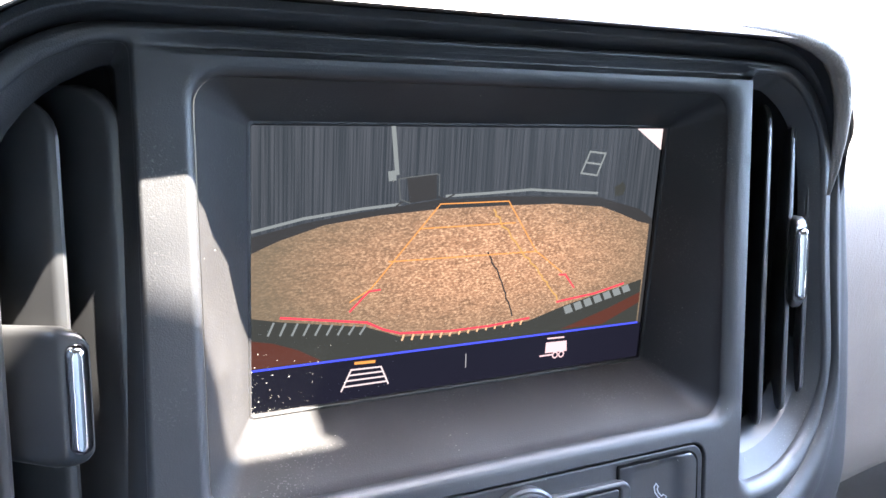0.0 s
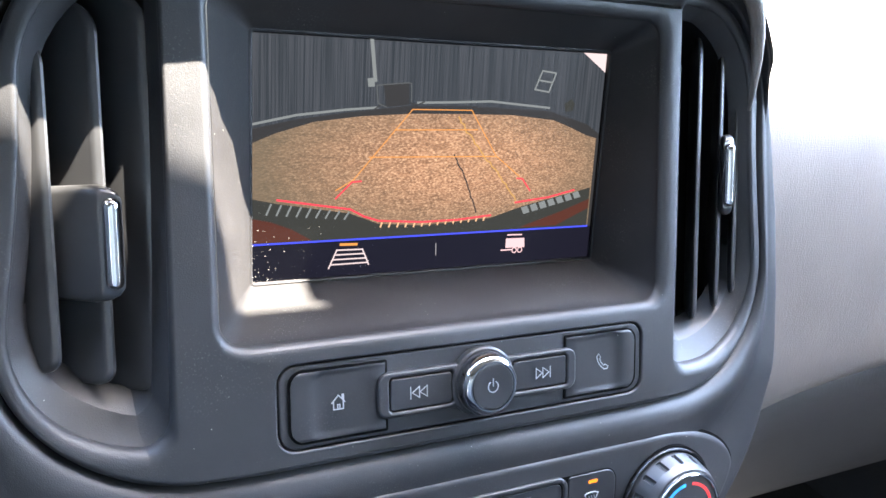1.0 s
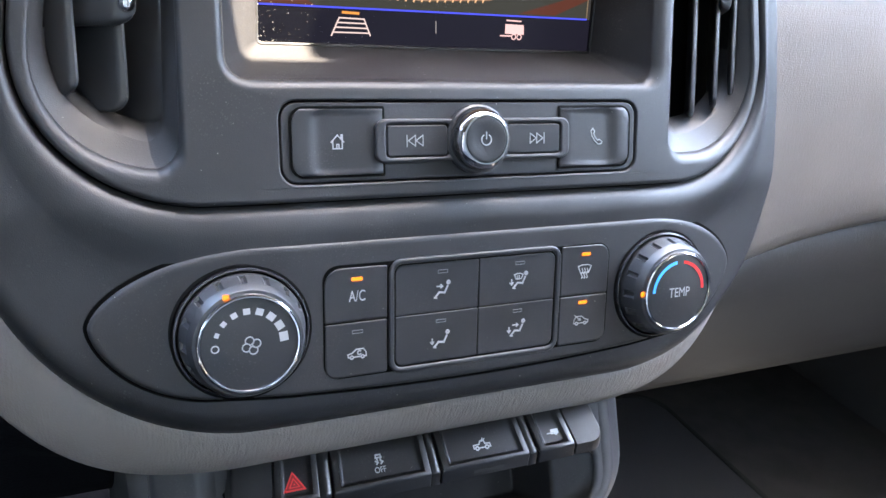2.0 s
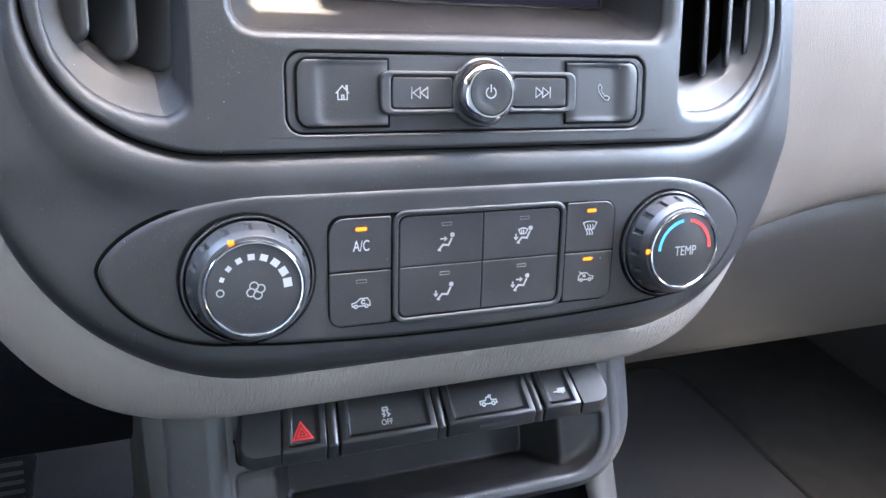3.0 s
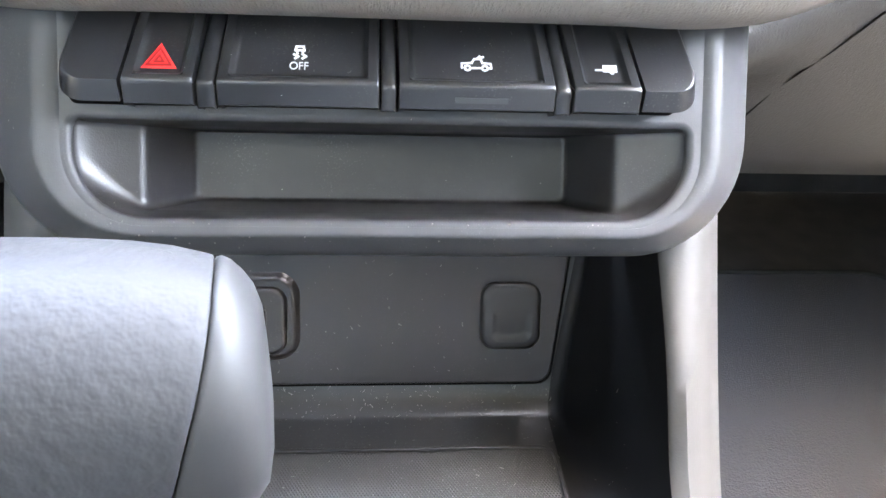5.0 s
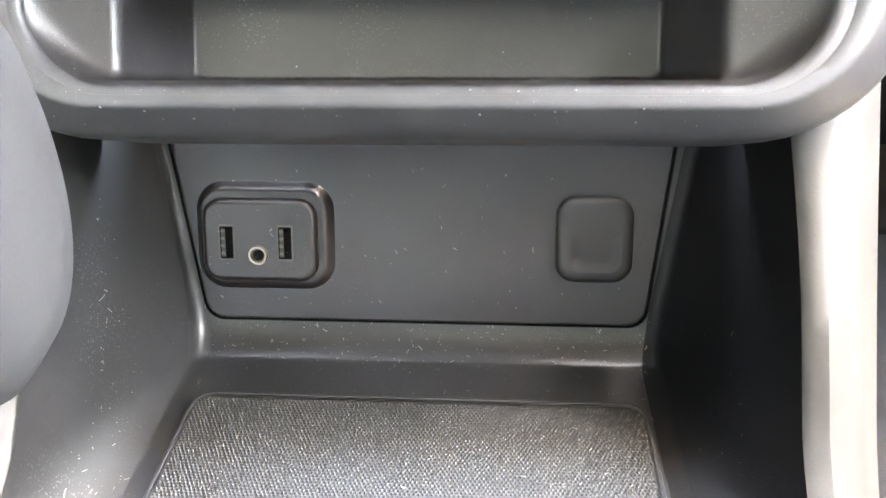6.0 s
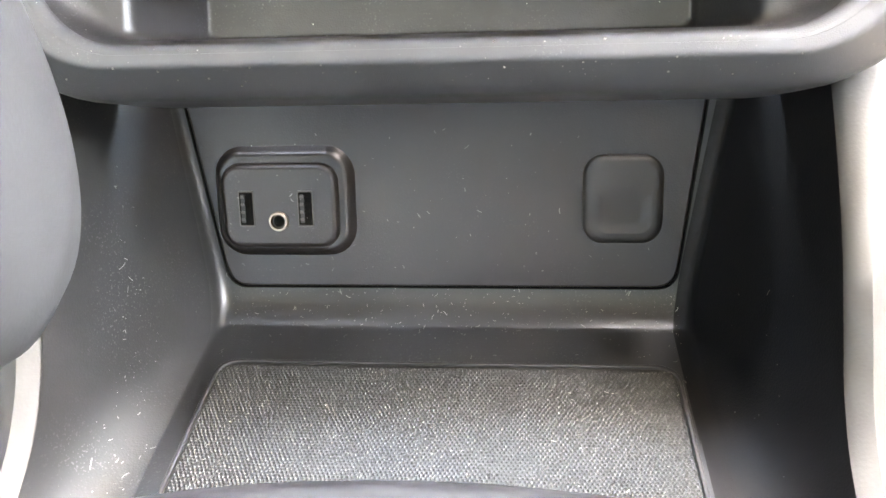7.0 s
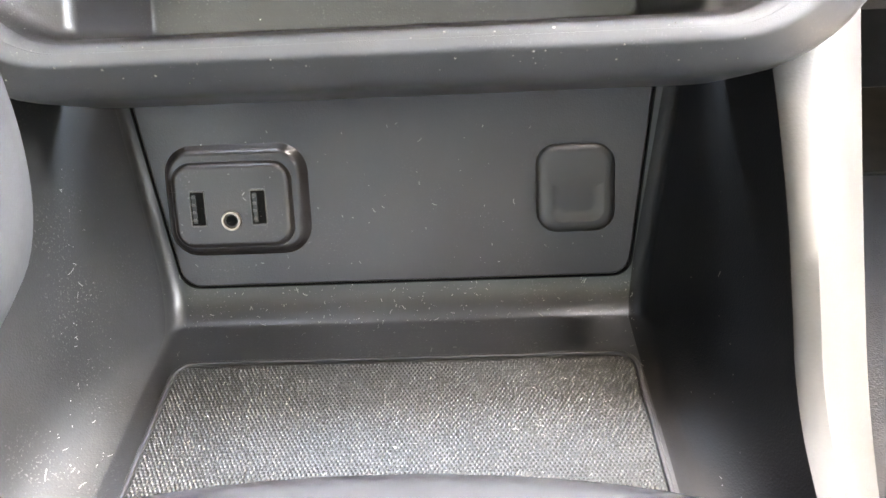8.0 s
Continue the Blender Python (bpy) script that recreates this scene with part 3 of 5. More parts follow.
def face_mesh():
    """The flat face with its openings, every edge rolled over."""
    def scaled(k):
        return [(x * k, 0.077 + (u - 0.077) * (1 - (1 - k) * 1.9)) for x, u in SEAM]

    g, h = 0.0022, 0.0009
    flat = [scaled(0.985), RECESS_BROW, rounded(-0.0785 - h, 0.0785 + h, -0.0035 - h, 0.027 + h, 0.0065 + h, 6),
            vent_brow(1), vent_brow(-1)]
    edge = [scaled(0.9965), RECESS, STRIP, vent_outline(1), vent_outline(-1)]
    fb = bmesh.new()
    fb.from_mesh(plate_mesh(flat, 0.006, 0.0))
    bmesh.ops.delete(fb, geom=[f for f in fb.faces if abs(f.normal.z) < 0.5 or f.calc_center_median().z < -0.003], context="FACES")
    for inner, outer, roll in zip(flat, edge, (g, 0.0045, h, -1, -1)):
        rows = []
        for k in range(7):
            s = math.pi / 2 * k / 6
            rows.append([(mix(p[0], q[0], math.sin(s)), mix(p[1], q[1], math.sin(s)), (roll if roll > 0 else g + 0.0034 * lip(q[1])) * (math.cos(s) - 1)) for p, q in zip(inner, outer)])
        rows.append([(x, u, -0.007) for x, u in outer])
        loft_bm(rows, bm=fb)
    bmesh.ops.remove_doubles(fb, verts=fb.verts[:], dist=0.00001)
    bmesh.ops.recalc_face_normals(fb, faces=fb.faces[:])
    bmesh.ops.triangulate(fb, faces=fb.faces[:])
    for k in range(1, 9):
        for side in (1, -1):
            bmesh.ops.bisect_plane(fb, geom=fb.verts[:] + fb.edges[:] + fb.faces[:], plane_co=(side * (0.076 + 0.01 * k), 0, 0), plane_no=(1, 0, 0))
    for k in range(14):
        bmesh.ops.bisect_plane(fb, geom=fb.verts[:] + fb.edges[:] + fb.faces[:], plane_co=(0, 0.1563 + 0.0005 * k, 0), plane_no=(0, 1, 0))
    if sum(f.normal.z for f in fb.faces if abs(f.normal.z) > 0.9) < 0:
        bmesh.ops.reverse_faces(fb, faces=fb.faces[:])
    for v in fb.verts:
        v.co.z += bend(v.co.x) + groove(v.co.x, v.co.y)
    me = bpy.data.meshes.new("face")
    fb.to_mesh(me)
    fb.free()
    me.transform(FACE)
    return me


weighted(link("face", finish(face_mesh(), BLACK), stack))
seam_gap = plate_mesh([[(x * 1.03, 0.077 + (u - 0.077) * 1.04) for x, u in SEAM], [(x * 0.96, 0.077 + (u - 0.077) * 0.95) for x, u in SEAM]], 0.002, 0.0)
for v in seam_gap.vertices:
    v.co.z += bend(v.co.x) - 0.0065
seam_gap.transform(FACE)
link("joint", finish(seam_gap, GAP), stack)


def recess_rings():
    back = rounded(-0.0775, 0.0775, -0.0005, 0.0912, 0.0015, 6)
    rings = []
    for k, out, w in ((0.0, 0.0, -0.0040), (0.0, 0.0, -0.0046), (0.12, 0.0, -0.0045), (0.5, 0.0, -0.003), (0.95, 0.0, 0.0), (1.0, 0.0, 0.0)):
        ring = []
        for (fx, fu), (bx, bu) in zip(RECESS, back):
            a = FACE @ Vector((fx + math.copysign(out, fx), fu, w))
            b = SCREEN @ Vector((bx, bu, 0.0014))
            ring.append(a.lerp(b, k))
        rings.append(ring)
    return rings


loft("screen_recess", recess_rings(), SURROUND_SATIN, stack, sharp=30)


def vent(side, tab_up):
    v = thing("air_vent", "black dashboard air vent with upright vanes and a chrome-tipped tab", "air vent", FACE)
    tagged(v, group="side vents of the centre stack")
    rings = []
    for low, n, grow in ((0.0, -0.0021, 0.0), (0.0003, -0.0036, -0.0008), (0.0014, -0.0070, -0.0030), (0.004, -0.0105, -0.0042)):
        rings.append([(x, u + low * max(0, min(1, (0.05 - u) / 0.04)), n + bend(x) - 0.0034 * lip(u) * (0.0105 + n) / 0.0084) for x, u in vent_outline(side, grow)])
    loft("mouth", rings, BLACK, v, sharp=60)
    rings = []
    for low, n, grow in ((0.004, -0.0105, -0.0042), (0.0065, -0.0140, -0.0050), (0.0085, -0.0170, -0.0056), (0.0095, -0.0200, -0.006)):
        pts = [(x, u + low * max(0, min(1, (0.05 - u) / 0.04)), n + bend(x)) for x, u in vent_outline(side, grow)]
        if not rings:
            start = max(range(len(pts)), key=lambda i: pts[i][1])
            order = [i for i in list(range(start, len(pts))) + list(range(start)) if pts[i][1] < 0.052]
        rings.append([pts[i] for i in order])
    loft("scoop", rings, BLACK, v, closed=False, sharp=60)
    rings = []
    for n, grow in ((-0.0100, -0.0040), (-0.012, -0.003), (-0.036, -0.003)):
        rings.append([(x, u, n + bend(x)) for x, u in vent_outline(side, grow)])
    loft("throat", rings, BLACK_DARKENED, v, "vent throat, its shade put into the colour", cap_last=True, sharp=60)
    lean = 0.85 if side < 0 else -0.75
    for i, x in enumerate((0.1215, 0.1360, 0.1475) if side > 0 else (0.1130, 0.1275, 0.1430)):
        top = (0.1500, 0.1465, 0.136)[i]
        low = (0.0195, 0.0235, 0.0290)[i]
        rows = []
        for w, inset in ((-0.0017, 0.0017), (-0.0015, 0.0009), (-0.0010, 0.0003), (0.0, 0.0), (0.0010, 0.0003), (0.0015, 0.0009), (0.0017, 0.0017)):
            outline = rounded(low + inset, top - inset, inset, 0.024, (0.006 - inset, 0.011 - inset, 0.001, 0.001), 7)
            rows.append([(side * x + w - d * lean, u, -0.0140 - 0.0010 * i - d) for u, d in outline])
        part("vane", loft_bm(rows, True, True, True), VANE, v, sharp=35)
    tx = side * 0.1345 + (0.0085 if side < 0 else 0)
    sweep = 1.1 if side < 0 else -0.75
    shape = rounded(-0.0036, 0.0036, -0.0185, 0.0185, 0.003, 5)
    tab = loft("tab", [[(tx + x * s - d * sweep, tab_up + u * s2, -0.0085 - d) for x, u in shape]
                       for d, s, s2 in ((0.021, 0.9, 0.96), (0.012, 1.0, 0.98), (0.0045, 1.0, 1.0), (0.0022, 1.0, 0.965), (0.001, 0.97, 0.92), (0.0, 0.85, 0.84))], VANE, v, cap_first=True, cap_last=True)
    tip = rounded(-0.0028, 0.0028, -0.0145, 0.0145, 0.0027, 6)
    loft("chrome_tip", [[(tx + x * s, tab_up + u * s2, -0.0085 + z) for x, u in tip]
                        for z, s, s2 in ((-0.001, 1, 1), (0.0003, 1, 1), (0.0012, 0.92, 0.985), (0.0021, 0.70, 0.95), (0.0027, 0.38, 0.90), (0.0029, 0.1, 0.85))], CHROME, tab, "polished chrome tip", cap_last=True)


EDGE_LINE = [(0.040, 0.1706, 0.0196, 0.0004), (0.062, 0.1702, 0.0196, 0.0012), (0.080, 0.1699, 0.0195, 0.0020), (0.094, 0.1689, 0.0192, 0.0026), (0.1052, 0.1667, 0.0187, 0.0030), (0.1138, 0.1630, 0.0180, 0.0032), (0.1190, 0.1578, 0.0171, 0.0031), (0.1222, 0.1515, 0.0160, 0.0027), (0.1248, 0.1440, 0.0144, 0.0024), (0.1268, 0.1350, 0.0122, 0.0020), (0.1284, 0.1250, 0.0096, 0.0014), (0.1294, 0.1150, 0.0066, 0.0006)]
rows = []
for (x, u, n, r), (ax, au, _, _), (bx, bu, _, _) in zip(EDGE_LINE, EDGE_LINE[:1] + EDGE_LINE, EDGE_LINE[1:] + EDGE_LINE[-1:]):
    length = math.hypot(bx - ax, bu - au)
    ox, ou = (au - bu) / length, (bx - ax) / length
    rows.append([FACE @ Vector((x + ox * r * math.cos(a * 0.5236), u + ou * r * math.cos(a * 0.5236), n + 1.25 * r * math.sin(a * 0.5236))) for a in range(12)])
loft("hood_edge", rows, TAUPE, dashboard, "rounded leather edge of the brow", cap_first=True, cap_last=True, sharp=80)
loft("hood", hood(), TAUPE, dashboard, "taupe leather brow over the display", closed=False, sharp=70)

vent(1, 0.087)
vent(-1, 0.0705)

# ---- display ----
display = thing("display_screen", "lit rear-view camera display behind flat glass", "screen", SCREEN)
plate("panel", [rounded(-0.081, 0.081, -0.004, 0.095, 0.001, 2)], 0.004, GAP, display)


plate("ledge", [rounded(-0.0800, 0.0800, -0.0012, 0.0935, 0.0022, 4), rounded(-0.0771, 0.0771, 0.0003, 0.0908, 0.0012, 4)], 0.0022, SURROUND_SATIN, display, 0.0007, shift(0, 0, 0.0026))

TALL = 1.04


def shown(name, pts, level, material_, label=""):
    """A flat piece of the displayed picture; millimetres across and up the screen."""
    return plate(name, [[(x / 1000, y / 1000 * TALL) for x, y in pts]], 0.00006, material_, display, 0.0, shift(0, 0, 0.00012 + level * 0.00007), label)


def cracked(line, seed, reach=0.5):
    """A line broken into short uneven steps."""
    dice = random.Random(seed)
    out = []
    for (ax, ay), (bx, by) in zip(line, line[1:]):
        for k in range(4):
            out.append((mix(ax, bx, k / 4) + (dice.random() - 0.5) * reach, mix(ay, by, k / 4) + (dice.random() - 0.5) * reach * 0.4))
    return out + [line[-1]]


def shown_lines(name, lines, width, level, material_):
    ob = part(name, strokes([[(x / 1000, y / 1000 * TALL) for x, y in l] for l in lines], width / 1000, 0.00002), material_, display)
    ob.matrix_basis = shift(0, 0, 0.00012 + level * 0.00007)
    return ob


shown("picture_wall", [(-77, 40), (77, 40), (77, 87), (-77, 87)], 0, PIC_WALL, "displayed dark ribbed building wall")
shown("picture_kerb", [(-77, 48), (-68, 52), (-54, 56), (-36, 58), (0, 60), (52, 58), (70, 52), (77, 50), (77, 54), (70, 58), (50, 63), (10, 64.5), (-16, 64), (-42, 61), (-60, 58.5), (-77, 55)], 1, PIC_DARK)
shown_lines("picture_flashing", [[(-77, 56.5), (-60.6, 59.9), (-41.8, 62.1), (-29.1, 63.1)], [(-12, 65.2), (4.4, 65.7), (20.8, 66.4), (49.4, 64.4)]], 0.9, 2, PIC_PALE)
shown("picture_ground", [(-77, 14), (77, 14), (77, 50), (75.5, 52.2), (70.3, 53.3), (60, 57), (52, 59.5), (31.8, 61.2), (8, 61.3), (-14, 61.1), (-36, 59.8), (-54, 57.6), (-68.3, 53.5), (-77, 50)], 2, PIC_GROUND, "displayed brown asphalt ground")
shown_lines("picture_post", [[(-32, 87), (-30.2, 73)]], 1.5, 2, PIC_PALE)
shown("picture_box", [(-26.8, 71.4), (-16.2, 72.4), (-15.8, 64.4), (-25.4, 63.4)], 4, PIC_DARK)
shown_lines("picture_box_edge", [[(-29.6, 71.0), (-26.8, 71.4), (-16.2, 72.4), (-15.2, 72.0), (-15.0, 65.6)], [(-29.6, 71.0), (-28.8, 64.6), (-25.4, 63.4)]], 0.4, 5, PIC_EDGE)
shown("picture_meter", [(-33.4, 73.4), (-30.6, 73.8), (-30.4, 70.6), (-33.0, 70.4)], 4, PIC_PALE)
shown_lines("picture_hose", [[(-30.0, 62.6), (-27.6, 64.2), (-25.2, 63.6)], [(-15.0, 65.0), (-12.6, 64.2), (-9.4, 65.6)]], 0.5, 4, PIC_DARK)
shown("picture_lamp", [(57, 66.2), (60.6, 68.2), (62.4, 66.4), (61.6, 63.6), (58, 63.0)], 3, PIC_BUMPER)
shown_lines("picture_vent", [[(44.6, 79), (51.5, 78.3), (48.5, 70.7), (41.5, 71.6), (44.6, 79)], [(43, 75.3), (50, 74.5)]], 0.7, 2, PIC_PALE)
shown("picture_sky", [(64.8, 87), (77, 87), (77, 79.5)], 2, PIC_WHITE)
shown("picture_corner", [(75.6, 14), (77, 14), (77, 52), (75.6, 52)], 4, PIC_DARK)
shown_lines("picture_crack", [cracked([(5.4, 45.5), (8, 41), (11.4, 34.9), (14, 29), (16.9, 22.3)], 3, 0.9)], 0.55, 3, PIC_DARK)
shown_lines("picture_crack_yellow", [cracked([(6.8, 60.3), (9, 56), (12.1, 52.9), (17, 47), (21.8, 42.1), (27, 37), (31.7, 32.3), (36, 26.5)], 4, 1.4)], 0.6, 3, PIC_YELLOW)
shown("picture_bumper", [(-77, 14), (75, 14), (75, 31), (66, 29), (52.8, 26.6), (40, 24), (24, 19.6), (-8, 18), (-27, 19.5), (-39, 24), (-67.5, 28.5), (-77, 30.5)], 3, PIC_BUMPER, "displayed dark rear bumper")
shown("picture_bodywork", [(-77, 14.5), (-54, 14.5), (-62, 19), (-70, 22), (-77, 23.5)], 4, PIC_RED_DARK)
shown("picture_step", [(39, 15), (58, 15), (75, 22), (75, 26), (60, 21)], 4, PIC_RED_DARK)
for k in range(9):
    x = -71.5 + 3.8 * k
    shown_lines("picture_tread", [[(x, 24.8 - 0.35 * k), (x + 1.6, 28.3 - 0.5 * k)]], 0.7, 4, PIC_PALE)
for k in range(7):
    x = 40.5 + 4.4 * k
    shown("picture_tread", [(x, 20.6 + k * 0.95), (x + 3.2, 21.3 + k * 0.95), (x + 1.6, 24.2 + k * 0.9), (x - 1.4, 23.4 + k * 0.9)], 5, PIC_PALE)
for k in range(14):
    x = -26 + 3.6 * k
    shown_lines("picture_tread", [[(x, 17.8 + abs(k - 4) * 0.13), (x + 0.5, 19.2 + abs(k - 4) * 0.13)]], 0.7, 5, PIC_BROWN)
for line in ([(-67.5, 29.9), (-47.6, 26.9), (-39, 25.6), (-33, 22.6), (-27, 20.7), (-8, 19.4), (8, 19.6), (24, 20.8)], [(36, 25.7), (52.8, 27.4), (66, 30.1)]):
    shown_lines("picture_red_line", [line], 0.75, 6, PIC_RED)
for line in ([(-44.9, 32.8), (-37.9, 36.5), (-14.2, 62.7), (12, 62.8), (24.9, 45), (37, 36.5)], [(-21.3, 55), (15.2, 55.3)], [(-31.8, 44.9), (24.9, 44.8)]):
    shown_lines("picture_guide", [line], 0.38, 4, PIC_ORANGE)
shown_lines("picture_guide_end", [[(-44.9, 29.8), (-38.5, 35.8), (-34.8, 36)]], 0.6, 5, PIC_RED)
shown_lines("picture_guide_end", [[(42.9, 30.5), (38.6, 35.5), (36, 35.7)]], 0.6, 5, PIC_RED)
shown("picture_bar", [(-77, 0), (77, 0), (77, 14), (-77, 14)], 5, PIC_BLACK, "displayed black menu bar")
shown_lines("picture_blue_line", [[(-76.8, 14), (75, 14)]], 0.7, 7, PIC_BLUE)
shown_lines("icon_guides", [[(-47.2, 3.4), (-44.0, 10.2), (-33.4, 10.0), (-30.6, 3.9)], [(-44.4, 8.4), (-33.0, 8.3)], [(-45.3, 6.6), (-32.2, 6.5)], [(-46.3, 4.7), (-31.3, 4.7)]], 0.55, 7, PIC_WHITE)
shown_lines("icon_lamp", [[(-42.4, 12.3), (-36, 12.1)]], 1.0, 7, PIC_ORANGE)
shown_lines("tick", [[(-1.1, 10.4), (-0.9, 5.6)]], 0.3, 7, PIC_GREY)
shown("icon_trailer", [(32.7, 10.6), (42.0, 10.4), (42.4, 6.4), (32.7, 6.6)], 7, PIC_PINK)
shown_lines("icon_trailer_hitch", [[(30.6, 5.7), (36, 5.7)], [(33.4, 12.1), (40.4, 11.9)]], 0.6, 7, PIC_PINK)
for x in (37.2, 40.0):
    shown_lines("icon_wheel", [[(x + 1.1 * math.cos(a * 0.7), 5.4 + 1.1 * math.sin(a * 0.7)) for a in range(10)]], 0.45, 8, PIC_PINK)

dice = random.Random(5)
bm = bmesh.new()
for k in range(170):
    x = -0.0768 + 0.05 * dice.random() ** 1.8
    u = 0.0006 + 0.030 * dice.random() ** 2.4
    r = 0.00005 + 0.00014 * dice.random() ** 3
    turn = dice.random() * 3
    q = [bm.verts.new((x + r * math.cos(turn + a * 1.257) * (1.0 + 0.5 * dice.random()), u + r * math.sin(turn + a * 1.257), 0.0009)) for a in range(5)]
    bm.faces.new(q)
dust_ob = part("dust", bm, DUST, display, "pale dust specks on the glass")
tagged(dust_ob, kind="stuff")

# ---- media control strip ----
strip = thing("media_controls", "black media button strip with a chrome-ringed power knob", "control panel", FACE)
CU = 0.0118
plate("joint", [rounded(-0.081, 0.081, -0.006, 0.0295, 0.007)], 0.001, GAP, strip, 0.0, shift(0, 0, -0.0045))
plate("back_plate", [rounded(-0.0779, 0.0779, -0.0029, 0.0264, 0.0060, 6), rounded(-0.0738, -0.0396, -0.0002, 0.0238, 0.004), rounded(0.0396, 0.0738, -0.0002, 0.0238, 0.004)], 0.003, BLACK, strip, 0.0007, shift(0, 0, -0.0006))


def valley_button(side):
    """A flush push button whose outer end dips into a soft valley."""
    x0, x1, u0, u1, r = 0.0392, 0.0742, -0.0006, 0.0242, 0.005
    across = [(0.0, -0.003), (0.0002, -0.0002), (0.0007, 0.0), (0.0055, 0.0), (0.0070, -0.0002), (0.0084, -0.0006), (0.0098, -0.0009), (0.0112, -0.00102), (0.0130, -0.0010), (0.0200, -0.0007), (0.0290, -0.0004), (0.0345, -0.0002), (0.0348, -0.0004), (0.0350, -0.003)]
    rows = []
    for d, drop in ((0.0, 0.003), (0.0003, 0.0003), (0.0008, 0.0), (0.0016, 0.0), (0.0030, 0.0), (0.005, 0.0), (0.0124, 0.0)):
        inset = r - math.sqrt(max(0.0, r * r - max(0.0, r - d) ** 2))
        rows.append((u0 + d, drop, inset))
    rows += [(u0 + u1 - u, drop, inset) for u, drop, inset in rows[-2::-1]]
    grid = []
    for u, drop, inset in rows:
        flat = max(0.0, 1 - abs(u - 0.0118) / 0.0124)
        grid.append([(side * (x1 - inset * (1 - s / 0.035) - s * (1 - 0.0 * s)), u, 0.0005 + n * (smooth(flat / 0.16) if -0.0025 < n < 0 else 1) - drop) for s, n in across])
    return loft("button", grid, SWITCH, strip, closed=False, sharp=50)


home = valley_button(-1)
phone = valley_button(1)
plate("button_joint", [rounded(-0.0750, -0.0385, -0.0013, 0.0249, (0.0055, 0.0008, 0.0008, 0.0055)), rounded(-0.0735, -0.0398, 0.0002, 0.0234, 0.004)], 0.0006, GAP, strip, 0.0, shift(0, 0, 0.0001))
plate("button_joint", [rounded(0.0385, 0.0750, -0.0013, 0.0249, (0.0008, 0.0055, 0.0055, 0.0008)), rounded(0.0398, 0.0735, 0.0002, 0.0234, 0.004)], 0.0006, GAP, strip, 0.0, shift(0, 0, 0.0001))
REW = rounded(-0.0385, -0.0128, 0.0055, 0.0181, 0.0016, 4)
FWD = rounded(0.0128, 0.0385, 0.0055, 0.0181, 0.0016, 4)
plate("bridge", [rounded(-0.0428, 0.0428, 0.0035, 0.0201, 0.004, 6), REW, FWD], 0.005, BLACK, strip, 0.0009, shift(0, 0, 0.0022))
rew = plate("button", [rounded(-0.0380, -0.0133, 0.0060, 0.0176, 0.0012, 4)], 0.003, SWITCH, strip, 0.0005, shift(0, 0, 0.0019))
fwd = plate("button", [rounded(0.0133, 0.0380, 0.0060, 0.0176, 0.0012, 4)], 0.003, SWITCH, strip, 0.0005, shift(0, 0, 0.0019))
at_knob = shift(0, CU, 0)
knob = lathe("power_knob", [(0.0136, -0.001), (0.0136, 0.0022), (0.0128, 0.0028), (0.0120, 0.0028), (0.0118, 0.0034), (0.0118, 0.0050)], SWITCH, strip, at_knob, n=64)
lathe("chrome_ring", [(0.0119, 0.0040), (0.0119, 0.0066), (0.0116, 0.0076), (0.0107, 0.0088), (0.0096, 0.0095), (0.0090, 0.0095), (0.0087, 0.0088)], CHROME, knob, at_knob, "polished chrome ring", n=64, cap=False)
lathe("cap", [(0.0088, 0.0060), (0.0088, 0.0091), (0.0085, 0.0095), (0.0079, 0.0096), (0.0055, 0.0091), (0.0020, 0.0089)], SWITCH, knob, at_knob, n=64)


def icon(name, lines, x, u, n, parent, width=0.00035, material_=None, scale=1.0):
    ob = part(name, strokes([[(a / 1000 * scale, b / 1000 * scale) for a, b in l] for l in lines], width), material_ or WHITE, parent)
    ob.matrix_basis = shift(x, u, n)
    return ob


def arc(cx, cy, r, a0, a1, n=14):
    return [(cx + r * math.cos(radians(mix(a0, a1, i / n))), cy + r * math.sin(radians(mix(a0, a1, i / n)))) for i in range(n + 1)]


icon("home_symbol", [[(-2.4, 0), (0, 2.6), (2.4, 0)], [(-1.8, 0.4), (-1.8, -2.4), (1.8, -2.4), (1.8, 0.4)], [(1.4, 1.3), (1.4, 2.7), (1.9, 2.7), (1.9, 0.8)], [(-0.3, -2.4), (-0.3, -0.8), (0.5, -0.8), (0.5, -2.4)]], -0.0570, CU, -0.0001, home, 0.0004)
icon("phone_symbol", [[(-1.3, 2.6), (-2.0, 1.8), (-1.6, 0.2), (-0.6, -1.2), (0.8, -2.4), (2.0, -2.3), (2.3, -1.6), (1.2, -0.9), (0.6, -1.2), (-0.5, 0.0), (-0.9, 1.0), (-0.6, 1.6), (-1.3, 2.6)]], 0.0575, CU, -0.0001, phone, 0.0003, None, 1.35)
tri = lambda x, s: [(x, 0), (x + s * 2.4, 1.7), (x + s * 2.4, -1.7), (x, 0)]
icon("rewind_symbol", [tri(-2.4, 1), tri(0.2, 1), [(-2.9, 1.8), (-2.9, -1.8)]], -0.0268, CU, 0.0021, rew, 0.0003, None, 1.2)
icon("forward_symbol", [tri(2.4, -1), tri(-0.2, -1), [(2.9, 1.8), (2.9, -1.8)]], 0.0268, CU, 0.0021, fwd, 0.0003, None, 1.2)
icon("power_symbol", [arc(0, 0, 2.1, 125, 415), [(0, 0.3), (0, 2.9)]], 0.0, CU, 0.0093, knob, 0.0004)

# ---- climate panel ----
climate = thing("climate_controls", "black climate control panel with two round knobs", "control panel", CLIMATE)


def lens_top(x):
    return 0.0435 - 0.0277 * (1 - max(0, 1 - (max(0, abs(x) - 0.085) / 0.0615) ** 2) ** 0.62)


